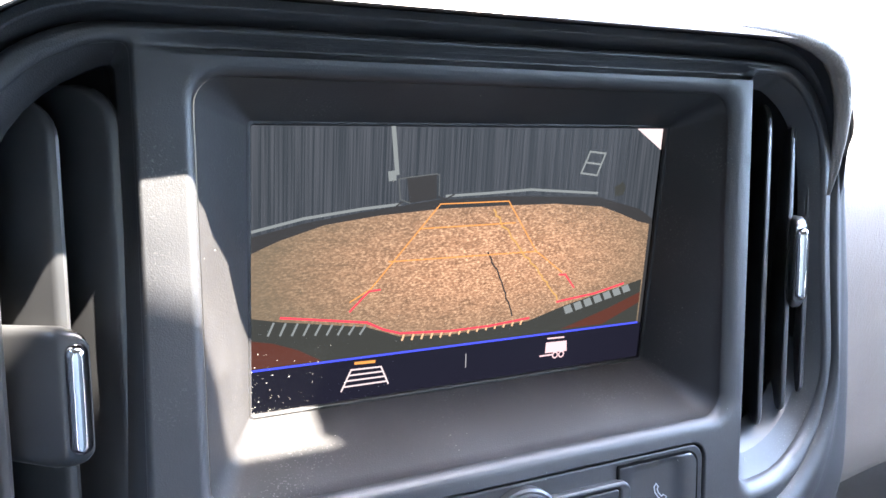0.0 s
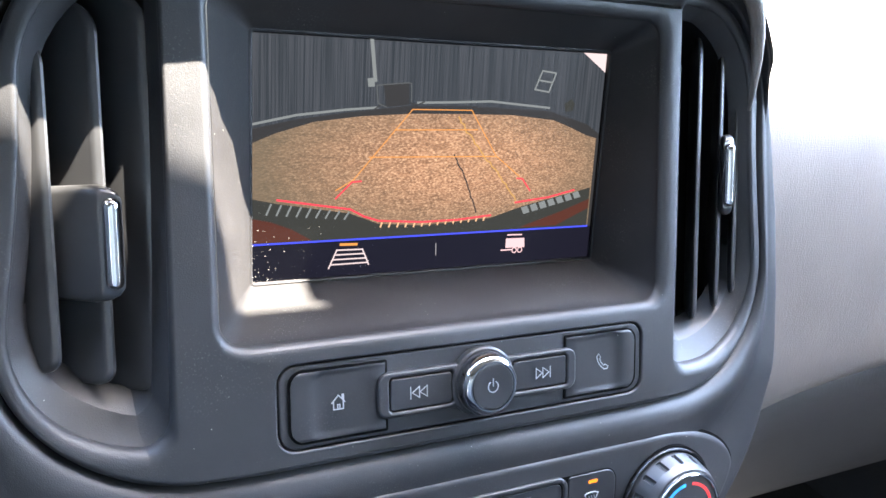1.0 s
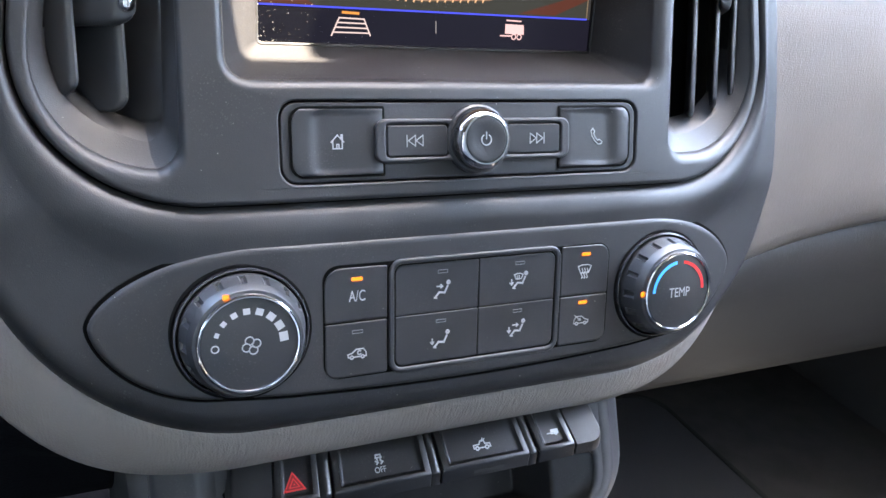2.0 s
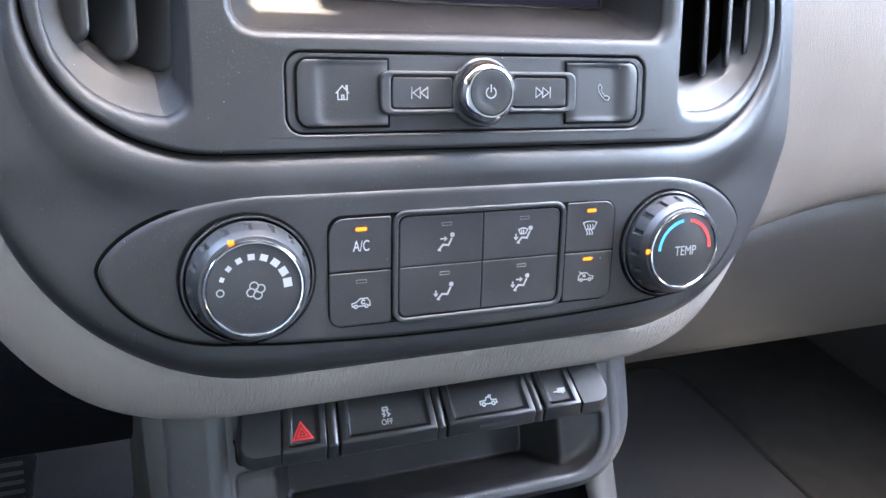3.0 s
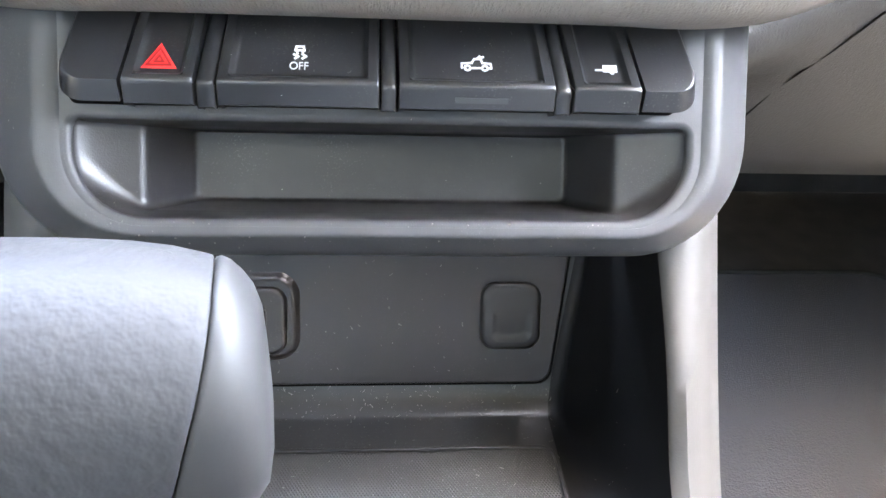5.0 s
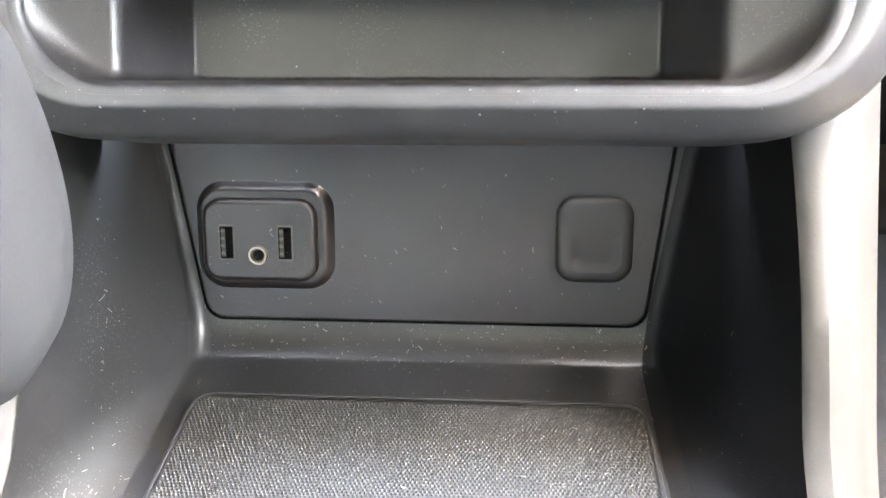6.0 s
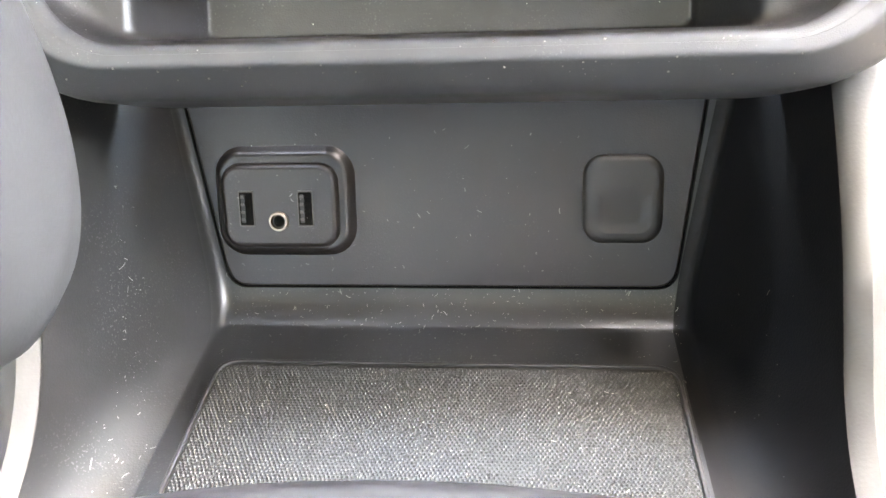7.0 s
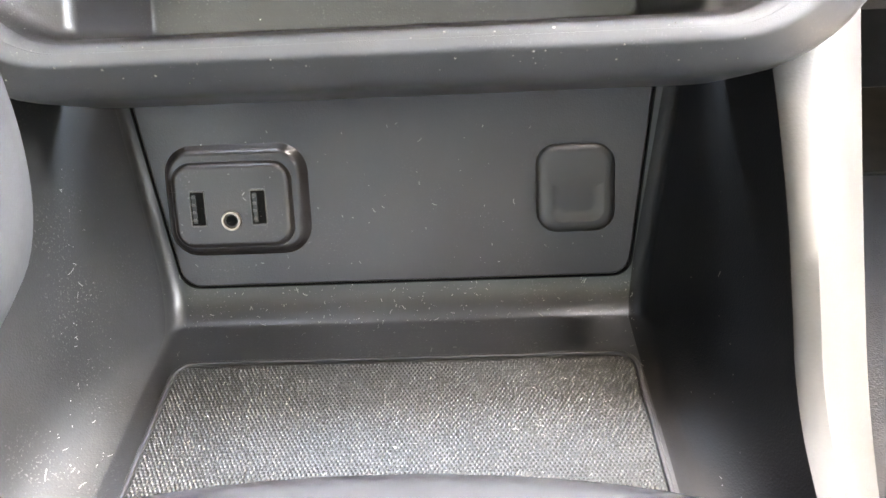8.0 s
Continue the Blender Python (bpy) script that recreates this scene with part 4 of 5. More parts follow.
def lens_low(x):
    return -0.0185 + 0.0042 * min(1, (x / 0.1) ** 2) + 0.0301 * (1 - max(0, 1 - (max(0, abs(x) - 0.1) / 0.0465) ** 2.2) ** 0.62)


def lens(inset=0.0):
    xs = [0.1465 * math.sin(math.pi / 2 * k / 40) for k in range(-40, 41)]
    pts = [(x, lens_low(x)) for x in xs] + [(x, lens_top(x)) for x in xs[-2:0:-1]]
    out = []
    for x, u in pts:
        k = 1 - inset / 0.1465
        ku = 1 - inset / 0.031
        out.append((x * k, 0.0125 + (u - 0.0125) * ku))
    return out


def climate_out(x, u, n):
    return (x, u, n + bend(x))


lens_rows = [[climate_out(x, u, n) for x, u in lens(i)] for i, n in ((-0.0013, -0.003), (-0.0011, 0.0010), (0.0004, 0.0012))]
loft("joint", lens_rows, GAP, climate, sharp=60)
lens_rows = [[climate_out(x, u, n) for x, u in lens(i)] for i, n in ((0.0, -0.001), (0.0002, 0.0012), (0.0008, 0.0022), (0.0018, 0.0027), (0.003, 0.0027))]
inner_lens = lens(0.003)
for k in (0.8, 0.6, 0.4, 0.2, 0.0005):
    lens_rows.append([climate_out(x, 0.0125 + (u - 0.0125) * k, 0.0027) for x, u in inner_lens])
loft("fascia", lens_rows, BLACK, climate, sharp=50)

KN = 0.0118


def dial(name, x, label, ticks):
    at = shift(x, KN, 0.0)
    lathe("joint", [(0.0256, -0.002), (0.0256, 0.0031), (0.0240, 0.0031)], GAP, climate, at, n=72, cap=True)
    d = lathe(name, [(0.0248, 0.0), (0.0248, 0.0034), (0.0245, 0.0040), (0.0239, 0.0042), (0.0235, 0.0038), (0.0233, 0.0032)], GLOSS, climate, at, label, n=72, cap=False)
    lathe("grip", [(0.0228, 0.0), (0.0228, 0.0046), (0.0226, 0.0056), (0.0225, 0.0058), (0.0212, 0.0112), (0.0211, 0.0114), (0.0199, 0.0140), (0.0194, 0.0147), (0.0180, 0.0151)], GRIP, d, at, "soft ribbed grip", n=160, cap=True, ribs=16, rib_depth=0.0010, rib_from=3, rib_to=4)
    lathe("chrome_ring", [(0.0184, 0.0146), (0.0184, 0.0154), (0.0181, 0.0161), (0.0176, 0.0164), (0.0171, 0.0163), (0.0168, 0.0158)], CHROME, d, at, "polished chrome ring", n=96, cap=False)
    disc = lathe("disc", [(0.0169, 0.0130), (0.0169, 0.0155), (0.0164, 0.0157)], SWITCH, d, at, n=72)
    return disc


def block(name, pts, x, u, n, parent, material_=None):
    me = plate_mesh([pts], 0.0002, 0.0)
    ob = link(name, finish(me, material_ or WHITE), parent)
    ob.matrix_basis = shift(x, u, n)
    return ob


fan = dial("fan_knob", -0.0945, "fan speed knob with white marks", 8)
for k in range(8):
    a = radians(158 - 21.5 * k)
    w = 0.00078 + 0.00011 * k
    r = 0.0121
    c, s = math.cos(a), math.sin(a)
    pts = [(r * c + (dx * c - dy * s), r * s + (dx * s + dy * c)) for dx, dy in ((-w, -w * 1.1), (w, -w * 1.1), (w, w * 1.1), (-w, w * 1.1))]
    block("mark", pts, -0.0945, KN, 0.0158, fan)
icon("off_mark", [arc(-12.0, -0.4, 1.25, 0, 360)], -0.0945, KN, 0.0158, fan, 0.0004)
for k in range(4):
    a = 90 * k + 20
    loop = [(1.85 * math.cos(radians(a)) + 1.5 * math.cos(radians(b)), 1.85 * math.sin(radians(a)) + 1.5 * math.sin(radians(b))) for b in range(a - 200, a + 110, 28)]
    icon("fan_symbol", [loop], -0.0940, KN - 0.0005, 0.0158, fan, 0.0004)
block("pointer", [(x * 1, u) for x, u in rounded(-0.0011, 0.0011, -0.0009, 0.0009, 0.0003, 2)], -0.0945 + 0.0192 * math.cos(radians(113)), KN + 0.0192 * math.sin(radians(113)), 0.0151, fan, AMBER)
warm = dial("temperature_knob", 0.0955, "temperature knob with blue and red arcs", 0)


def band(name, a0, a1, material_):
    pts = arc(0, 0, 14.3, a0, a1, 20) + arc(0, 0, 12.9, a1, a0, 20)
    block(name, [(x / 1000, u / 1000) for x, u in pts], 0.0955, KN, 0.0159, warm, material_)


band("cold_arc", 178, 98, BLUE)
band("hot_arc", 82, 2, RED)
label_me = text_mesh("TEMP", 0.0062, 0.78)
ob = link("lettering", finish(label_me, WHITE), warm)
ob.matrix_basis = shift(0.0960, KN - 0.0005, 0.0159)
block("pointer", rounded(-0.0009, 0.0009, -0.0011, 0.0011, 0.0003, 2), 0.0955 - 0.0192, KN + 0.0004, 0.0151, warm, AMBER)

plate("button_joint", [rounded(-0.0644, 0.0661, -0.0115, 0.0341, 0.006)], 0.001, GAP, climate, 0.0, shift(0, 0, 0.0030))
BTN_N = 0.0034
ac = plate("button", [rounded(-0.0639, -0.0386, 0.0116, 0.0329, (0.0006, 0.0006, 0.001, 0.0065), 5)], 0.003, SWITCH, climate, 0.0005, shift(0, 0, BTN_N))
recirc = plate("button", [rounded(-0.0639, -0.0386, -0.0110, 0.0110, (0.0045, 0.001, 0.0006, 0.0006), 5)], 0.003, SWITCH, climate, 0.0005, shift(0, 0, BTN_N))
demist = plate("button", [rounded(0.0412, 0.0656, 0.0116, 0.0336, (0.0006, 0.0006, 0.0055, 0.001), 5)], 0.003, SWITCH, climate, 0.0005, shift(0, 0, BTN_N))
rear = plate("button", [rounded(0.0412, 0.0656, -0.0108, 0.0110, (0.001, 0.0045, 0.0006, 0.0006), 5)], 0.003, SWITCH, climate, 0.0005, shift(0, 0, BTN_N))
plate("button_frame", [rounded(-0.0380, 0.0406, -0.0123, 0.0348, 0.0055, 6), rounded(-0.0358, 0.0384, -0.0101, 0.0326, 0.0034, 5)], 0.004, SWITCH, climate, 0.0008, shift(0, 0, BTN_N + 0.0008))
modes = []
for x0, x1, r in ((-0.0352, 0.0012, (0.0032, 0.0004)), (0.0016, 0.0378, (0.0004, 0.0032))):
    for u0, u1, top in ((0.0115, 0.0320, True), (-0.0095, 0.0111, False)):
        rr = (0.0004, 0.0004, r[1], r[0]) if top else (r[0], r[1], 0.0004, 0.0004)
        modes.append(plate("button", [rounded(x0, x1, u0, u1, rr, 4)], 0.003, SWITCH, climate, 0.0004, shift(0, 0, BTN_N)))
IN = BTN_N + 0.0002


def lamp(x, u, lit, parent):
    if lit:
        block("lamp", rounded(-0.0022, 0.0022, -0.0007, 0.0007, 0.0003, 2), x, u, IN, parent, AMBER)
    else:
        icon("lamp", [[(-2.1, -0.6), (2.1, -0.6), (2.1, 0.6), (-2.1, 0.6), (-2.1, -0.6)]], x, u, IN - 0.00005, parent, 0.0002, GREY_PRINT)


for x, u, lit, who in ((-0.0510, 0.0284, True, ac), (-0.0510, 0.0072, False, recirc), (0.0535, 0.0298, True, demist), (0.0530, 0.0080, True, rear),
                       (-0.0150, 0.0282, False, modes[0]), (0.0205, 0.0286, False, modes[2]), (-0.0155, 0.0075, False, modes[1]), (0.0200, 0.0078, False, modes[3])):
    lamp(x, u, lit, who)
label_me = text_mesh("A/C", 0.0062, 0.66)
ob = link("lettering", finish(label_me, WHITE), ac)
ob.matrix_basis = shift(-0.0510, 0.0215, IN)


def airflow_symbol(x, u, parent, arrows, screen=False):
    """The seat symbol with the arrows of the blown air."""
    x, u = x + 0.0005, u
    icon("seat_symbol", [[(-2.8, -2.9), (-1.0, -0.9), (1.4, -1.2), (2.6, 1.4)]], x, u, IN, parent, 0.00072)
    icon("seat_symbol_foot", [[(-3.0, -3.0), (-2.2, -3.2)]], x, u, IN, parent, 0.0006)
    icon("seat_symbol_dot", [arc(3.0, 3.0, 0.55, 0, 360, 8)], x, u, IN, parent, 0.0007)
    if "face" in arrows:
        icon("arrow", [[(-2.0, 1.6), (0.3, 1.6)], [(-0.3, 2.3), (0.5, 1.6), (-0.3, 0.9)]], x, u, IN, parent, 0.00045)
    if "feet" in arrows:
        icon("arrow", [[(-3.8, 0.6), (-3.8, -1.4)], [(-4.5, -0.7), (-3.8, -1.6), (-3.1, -0.7)]], x, u, IN, parent, 0.00045)
    if screen:
        icon("windscreen_symbol", [[(-2.6, 2.6), (-1.2, 3.1), (0.2, 3.1), (1.6, 2.6), (0.8, 0.8), (-1.8, 0.8), (-2.6, 2.6)], [(-1.2, 0.6), (-1.2, 2.0)], [(-0.3, 0.6), (-0.3, 2.2)]], x, u, IN, parent, 0.0004)


airflow_symbol(-0.0160, 0.0205, modes[0], ("face",))
airflow_symbol(0.0200, 0.0210, modes[2], ("feet",), True)
airflow_symbol(-0.0160, -0.0005, modes[1], ("feet",))
airflow_symbol(0.0195, 0.0000, modes[3], ("face", "feet"))
icon("demist_symbol", [[(-3.4, 2.6), (-1.6, 3.2), (1.6, 3.2), (3.4, 2.6), (2.0, -0.4), (-2.0, -0.4), (-3.4, 2.6)]] + [[(x, 1.6), (x + 0.4, 0.4), (x - 0.4, -0.8), (x + 0.3, -2.2), (x - 0.1, -2.8)] for x in (-1.3, 0, 1.3)], 0.0530, 0.0218, IN, demist, 0.00035)
car = [[(-3.6, -1.2), (-3.8, 0.0), (-2.0, 0.5), (-0.4, 1.9), (2.6, 1.9), (3.6, 0.4), (3.7, -1.2), (3.0, -1.2)], arc(-2.2, -1.3, 0.65, 0, 360, 8), arc(2.2, -1.3, 0.65, 0, 360, 8), [(-3.6, -1.2), (-3.0, -1.2)], [(-1.5, -1.2), (1.5, -1.2)]]
icon("recirculate_symbol", car + [arc(0.9, 0.4, 0.75, 60, 320, 8), [(0.6, 1.3), (1.4, 1.1)]], -0.0512, -0.0018, IN, recirc, 0.00042)
icon("fresh_air_symbol", [[(-x, u) for x, u in l] for l in car] + [[(-3.4, 2.6), (-0.4, 0.2)], [(-1.4, 0.3), (-0.3, 0.1), (-0.5, 1.0)]], 0.0525, -0.0003, IN, rear, 0.00038)

# ---- leather roll under the stack ----
def roll():
    order = sorted((i for i in range(len(OUTER)) if OUTER[i][1] < 0.06), key=lambda i: math.atan2(OUTER[i][0], 0.06 - OUTER[i][1]))
    base = [surround_point(i, 1.0) for i in order]
    rings = []
    for d, dn in ((-0.004, -0.008), (0.0, -0.002), (0.0025, -0.0008), (0.006, -0.0018), (0.012, -0.0058), (0.018, -0.0110), (0.0228, -0.0168), (0.0255, -0.0235), (0.0268, -0.036), (0.0263, -0.060)):
        ring = []
        for i, p in enumerate(base):
            a, b = base[max(i - 1, 0)], base[min(i + 1, len(base) - 1)]
            tx, tu = b.x - a.x, b.y - a.y
            l = math.hypot(tx, tu)
            nx, nu = tu / l, -tx / l
            lobe = 1 + 0.22 * math.exp(-((abs(p.x) - 0.138) / 0.03) ** 2) + 0.1 * abs(nx)
            ring.append(FACE @ Vector((p.x + nx * d * lobe, p.y + nu * d * lobe, p.z + dn)))
        rings.append(ring)
    return rings


loft("lower_roll", roll(), TAUPE_ROLL, dashboard, closed=False, sharp=70)

# ---- switch row ----
switches = thing("switch_row", "row of black rocker switches with a red hazard triangle", "switch panel", SWITCH_ROW)
plate("backing", [rounded(-0.096, 0.100, -0.006, 0.034, 0.003)], 0.004, GAP, switches, 0.0, shift(0, 0, -0.011))


DOWN = (-0.595, -0.804)
FOLD, DROP = -0.0068, 0.0070


def fan(rows):
    """Draw the keys together towards the back, as the row narrows under the roll."""
    return [[(x * (1 - 1.7 * max(0.0, u - FOLD)), u, n) for x, u, n in row] for row in rows]


def folded(x0, x1, x0_low, x1_low, inset, n):
    """One layer of a rocker's skin: the sloping top and the front face that drops from its lower edge."""
    edge, drop = FOLD, DROP
    rows = [(0.030, 0.0, 0.0), (edge + 0.0014, 0.0, 0.0), (edge + 0.0006, -0.0001, 0.1), (edge - 0.0001, -0.0005, 0.2)]
    rows += [(edge + DOWN[0] * drop * k - 0.0003, DOWN[1] * drop * k - 0.0008, 0.2 + 0.8 * k) for k in (0.12, 0.5, 0.85, 0.95)]
    rows.append((edge + DOWN[0] * drop + 0.0004, DOWN[1] * drop - 0.0017, 1.0))
    rows.append((edge + DOWN[0] * drop + 0.0100, DOWN[1] * drop - 0.0088, 1.0))
    return [((mix(x0, x0_low, k) + inset, u, m + n), (mix(x1, x1_low, k) - inset, u, m + n)) for u, m, k in rows]


def inward(u, n, d):
    """The foot of a key's side wall: into the row from the top, straight back from the front face."""
    return (u, n - d) if u > FOLD else (u + 0.8 * d, n - 0.6 * d)


def rocker(name, x0, x1, well, label="", spread=0.0):
    """A rocker key: a sloping top with a shallow well, a soft edge and a front face."""
    rows = []
    for pair in folded(x0, x1, x0 - spread * 0.6, x1 + spread * 0.6, 0.0, 0.0):
        (ax, u, n), (bx, _, _) = pair
        rows.append([(ax, *inward(u, n, 0.011)), (ax, u, n - 0.0008), (ax + 0.0003, u, n - 0.0002), (ax + 0.0009, u, n), (mix(ax, bx, 0.5), u, n), (bx - 0.0009, u, n), (bx - 0.0003, u, n - 0.0002), (bx, u, n - 0.0008), (bx, *inward(u, n, 0.011))])
    if not well:
        return loft(name, fan(rows), ROCKER, switches, label, closed=False, sharp=45)
    wx = min(0.0034, (x1 - x0) * 0.15)
    lo, hi = -0.0046, 0.026
    front = FOLD + 0.0014
    bm = loft_bm(fan(rows[1:]), closed=False)
    side_rows = [[(ax, hi, n) for ax, n in ((x0, -0.011), (x0, -0.0008), (x0 + 0.0003, -0.0002), (x0 + 0.0009, 0.0), (x0 + wx, 0.0))],
                 [(ax, front, n) for ax, n in ((x0, -0.011), (x0, -0.0008), (x0 + 0.0003, -0.0002), (x0 + 0.0009, 0.0), (x0 + wx, 0.0))]]
    loft_bm(fan(side_rows), closed=False, bm=bm)
    loft_bm(fan([[(x0 + x1 - x, u, n) for x, u, n in row[::-1]] for row in side_rows]), closed=False, bm=bm)
    loft_bm(fan([[(x0 + wx, front, 0.0), (x1 - wx, front, 0.0)], [(x0 + wx, lo, 0.0), (x1 - wx, lo, 0.0)]]), closed=False, bm=bm)
    body = part(name, bm, ROCKER, switches, label, 45)
    rows = []
    for inset, n in ((0.0, 0.0), (0.0003, -0.0002), (0.0010, -0.0012), (0.0016, -0.0016), (0.0024, -0.0017)):
        rows.append([(x, u, n) for x, u in rounded(x0 + wx + inset, x1 - wx - inset, lo + inset * 0.9, hi + 0.004, (0.0012, 0.0012, 0.0004, 0.0004), 4)])
    loft("well", fan(rows), ROCKER, body, cap_last=True, sharp=50)
    return body


def end_blank(side, x0, x1):
    """The filler at the end of the row: a flat top with a rounded outer corner and a flared side below it."""
    def outline(grow, fall, back=0.0):
        r = 0.0085 + grow * 0.6
        lo, out = FOLD, x1 + grow
        pts = [(x0, 0.030), (x0, lo)]
        for a in range(9):
            t = math.pi / 2 * a / 8
            pts.append((out - r + r * math.sin(t), lo + r - r * math.cos(t)))
        pts.append((out + 0.0006, 0.030))
        return [(side * x * (1 - 1.7 * max(0.0, u - FOLD)), u + DOWN[0] * fall + 0.8 * back, DOWN[1] * fall - 0.6 * back) for x, u in pts]
    rows = [outline(0.0016, DROP, 0.012)] + [outline(g, f) for g, f in ((0.0018, DROP), (0.0017, DROP - 0.0007), (0.0011, 0.0030), (0.0007, 0.0014), (0.0003, 0.0006), (-0.0003, 0.0002), (-0.0010, 0.0))]
    bm = loft_bm(rows, cap_last=True)
    weighted(part("blank", bm, ROCKER, switches, "", 60))


end_blank(-1, 0.0772, 0.0955)
end_blank(1, 0.0850, 0.1032)
hazard = rocker("hazard_switch", -0.0764, -0.0552, True, "hazard switch with a red triangle")
stability = rocker("switch", -0.0484, 0.0010, True)
bed = rocker("switch", 0.0070, 0.0564, True)
trailer = rocker("switch", 0.0624, 0.0842, True)
for x0, x1 in ((-0.0546, -0.0490), (0.0016, 0.0064), (0.0570, 0.0618)):
    rows = []
    for pair in folded(x0, x1, x0, x1, 0.0, -0.0012):
        (ax, u, n), (bx, _, _) = pair
        rows.append([(ax, *inward(u, n, 0.010)), (ax, u, n - 0.0010), (ax + 0.0007, u, n - 0.0002), (mix(ax, bx, 0.5), u, n), (bx - 0.0007, u, n - 0.0002), (bx, u, n - 0.0010), (bx, *inward(u, n, 0.010))])
    loft("divider", fan(rows), ROCKER, switches, closed=False, sharp=50)
WN = -0.0015
block("triangle", [(-0.0054, -0.0042), (0.0054, -0.0042), (0.0, 0.0050)], -0.0658, 0.0027, WN, hazard, RED)
icon("triangle_line", [[(-3.5, -3.1), (3.5, -3.1), (0, 2.9), (-3.5, -3.1)], [(-1.2, -1.9), (1.2, -1.9), (0, 0.2), (-1.2, -1.9)]], -0.0658, 0.0027, WN + 0.00025, hazard, 0.0007, DARK_RED)
icon("skid_symbol", [[(-1.3, 2.0), (-1.0, 3.4), (1.2, 3.4), (1.5, 2.0), (-1.3, 2.0)], [(-0.8, 1.6), (-0.6, 0.8)], [(1.0, 1.6), (1.0, 0.8)], [(-1.6, 0.4), (-0.4, -0.3), (-1.2, -1.0)], [(1.0, 0.5), (2.0, -0.2), (1.0, -1.0)]], -0.0238, 0.0044, WN, stability, 0.0007, PRINT_BRIGHT)
label_me = text_mesh("OFF", 0.0040, 0.85)
ob = link("lettering", finish(label_me, PRINT_BRIGHT), stability)
ob.matrix_basis = shift(-0.0238, 0.0004, WN + 0.0001)
icon("truck_symbol", [[(-4.6, -1.0), (-4.6, 0.7), (-1.4, 0.9), (-0.6, 2.4), (1.6, 2.4), (1.9, 0.9), (4.6, 0.7), (4.8, -1.0), (3.6, -1.0)], arc(-2.8, -1.0, 0.9, 0, 360, 8), arc(2.7, -1.0, 0.9, 0, 360, 8), [(-1.7, -1.0), (1.6, -1.0)], [(0.2, 2.4), (1.2, 3.6)], [(1.6, 2.9), (2.2, 3.3)]], 0.0315, 0.0024, WN, bed, 0.0006, PRINT_BRIGHT)
icon("trailer_symbol", [[(-3.4, -0.4), (-0.8, -0.4), (-0.8, 1.2), (3.2, 1.2), (3.2, -0.8), (-0.8, -0.8)], [(-0.4, 0.6), (3.0, 0.6)], [(-0.4, 0.0), (3.0, 0.0)], arc(1.8, -1.1, 0.5, 0, 360, 6)], 0.0735, 0.0022, WN, trailer, 0.0006, PRINT_BRIGHT)
me = strokes([[(-0.0075, 0), (0.0075, 0)]], 0.0018)
ob = part("label_bar", me, GREY_FAINT, bed, "worn pale label")
ob.matrix_basis = shift(0.033, FOLD + DOWN[0] * 0.0036 - 0.0004, DOWN[1] * 0.0036 - 0.0008) @ pose(0, 0, 0, 53.5, 0, 0)

# ---- tray ----
tray = thing("storage_tray", "black moulded tray bezel with a shallow pocket", "console panel", TRAY)
TRAY_FRONT = rounded(-0.1075, 0.1165, -0.0330, 0.060, (0.030, 0.030, 0.004, 0.004), 12, 4)
TRAY_OUT = rounded(-0.1265, 0.1322, -0.0405, 0.060, (0.042, 0.042, 0.004, 0.004), 12, 4)
TRAY_HOLE = rounded(-0.0960, 0.1050, -0.0272, 0.0040, (0.022, 0.022, 0.003, 0.003), 10)
plate("joint", [rounded(-0.1035, 0.1100, 0.0075, 0.058, 0.004)], 0.001, GAP, tray, 0.0, shift(0, 0, -0.0055))
TRAY_CUT = [(-0.0995, 0.064), (-0.0993, 0.0200), (-0.0982, 0.0168), (-0.0960, 0.0145), (-0.0900, 0.0108), (-0.0860, 0.0093), (0.0950, 0.0090), (0.1010, 0.0100), (0.1040, 0.0122), (0.1056, 0.0160), (0.1062, 0.0210), (0.1062, 0.064)]
tray_me = plate_mesh([TRAY_FRONT, TRAY_CUT, TRAY_HOLE], 0.010, 0.0024, 5)
weighted(link("bezel", finish(tray_me, BEZEL, 60), tray))
low_edge = [q[1] < 0.055 for q in TRAY_OUT]
first = next(i for i in range(len(low_edge)) if low_edge[i] and not low_edge[i - 1])
SKIRT_ORDER = [i % len(low_edge) for i in range(first, first + len(low_edge)) if low_edge[i % len(low_edge)]]
BEZEL_FALL = ((-0.46, -0.0008), (-0.42, 0.0001), (-0.20, 0.00025), (-0.10, 0.0002), (-0.03, 0.0), (0.03, -0.0004), (0.09, -0.0011), (0.35, -0.0042), (0.62, -0.0076), (0.86, -0.0110), (0.95, -0.0132), (1.0, -0.0175))
rows = []
for k, n in BEZEL_FALL + ((1.0, -0.024), (0.98, -0.05)):
    rows.append([(mix(TRAY_FRONT[i][0], TRAY_OUT[i][0], k), mix(TRAY_FRONT[i][1], TRAY_OUT[i][1], k), n) for i in SKIRT_ORDER])
loft("skirt", rows, BEZEL, tray, closed=False, sharp=60)
pocket = []
for x0, x1, lo, hi, n, r in ((-0.0960, 0.1050, -0.0272, 0.0040, -0.0022, 0.022), (-0.0945, 0.1035, -0.0264, 0.0036, -0.0042, 0.021), (-0.0860, 0.0950, -0.0256, 0.0032, -0.0085, 0.012), (-0.0785, 0.0860, -0.0252, 0.0030, -0.0105, 0.005), (-0.0762, 0.0835, -0.0250, 0.0030, -0.0115, 0.004), (-0.0750, 0.0820, -0.0248, 0.0032, -0.0140, 0.003),
                             (-0.0668, 0.0735, -0.0225, 0.0040, -0.0360, 0.003), (-0.0660, 0.0725, -0.0216, 0.0036, -0.0385, 0.003), (-0.0645, 0.0710, -0.0205, 0.0030, -0.0395, 0.003)):
    pocket.append([(x, u, n) for x, u in rounded(x0, x1, lo, hi, (r, r, 0.002, 0.002), 10)])
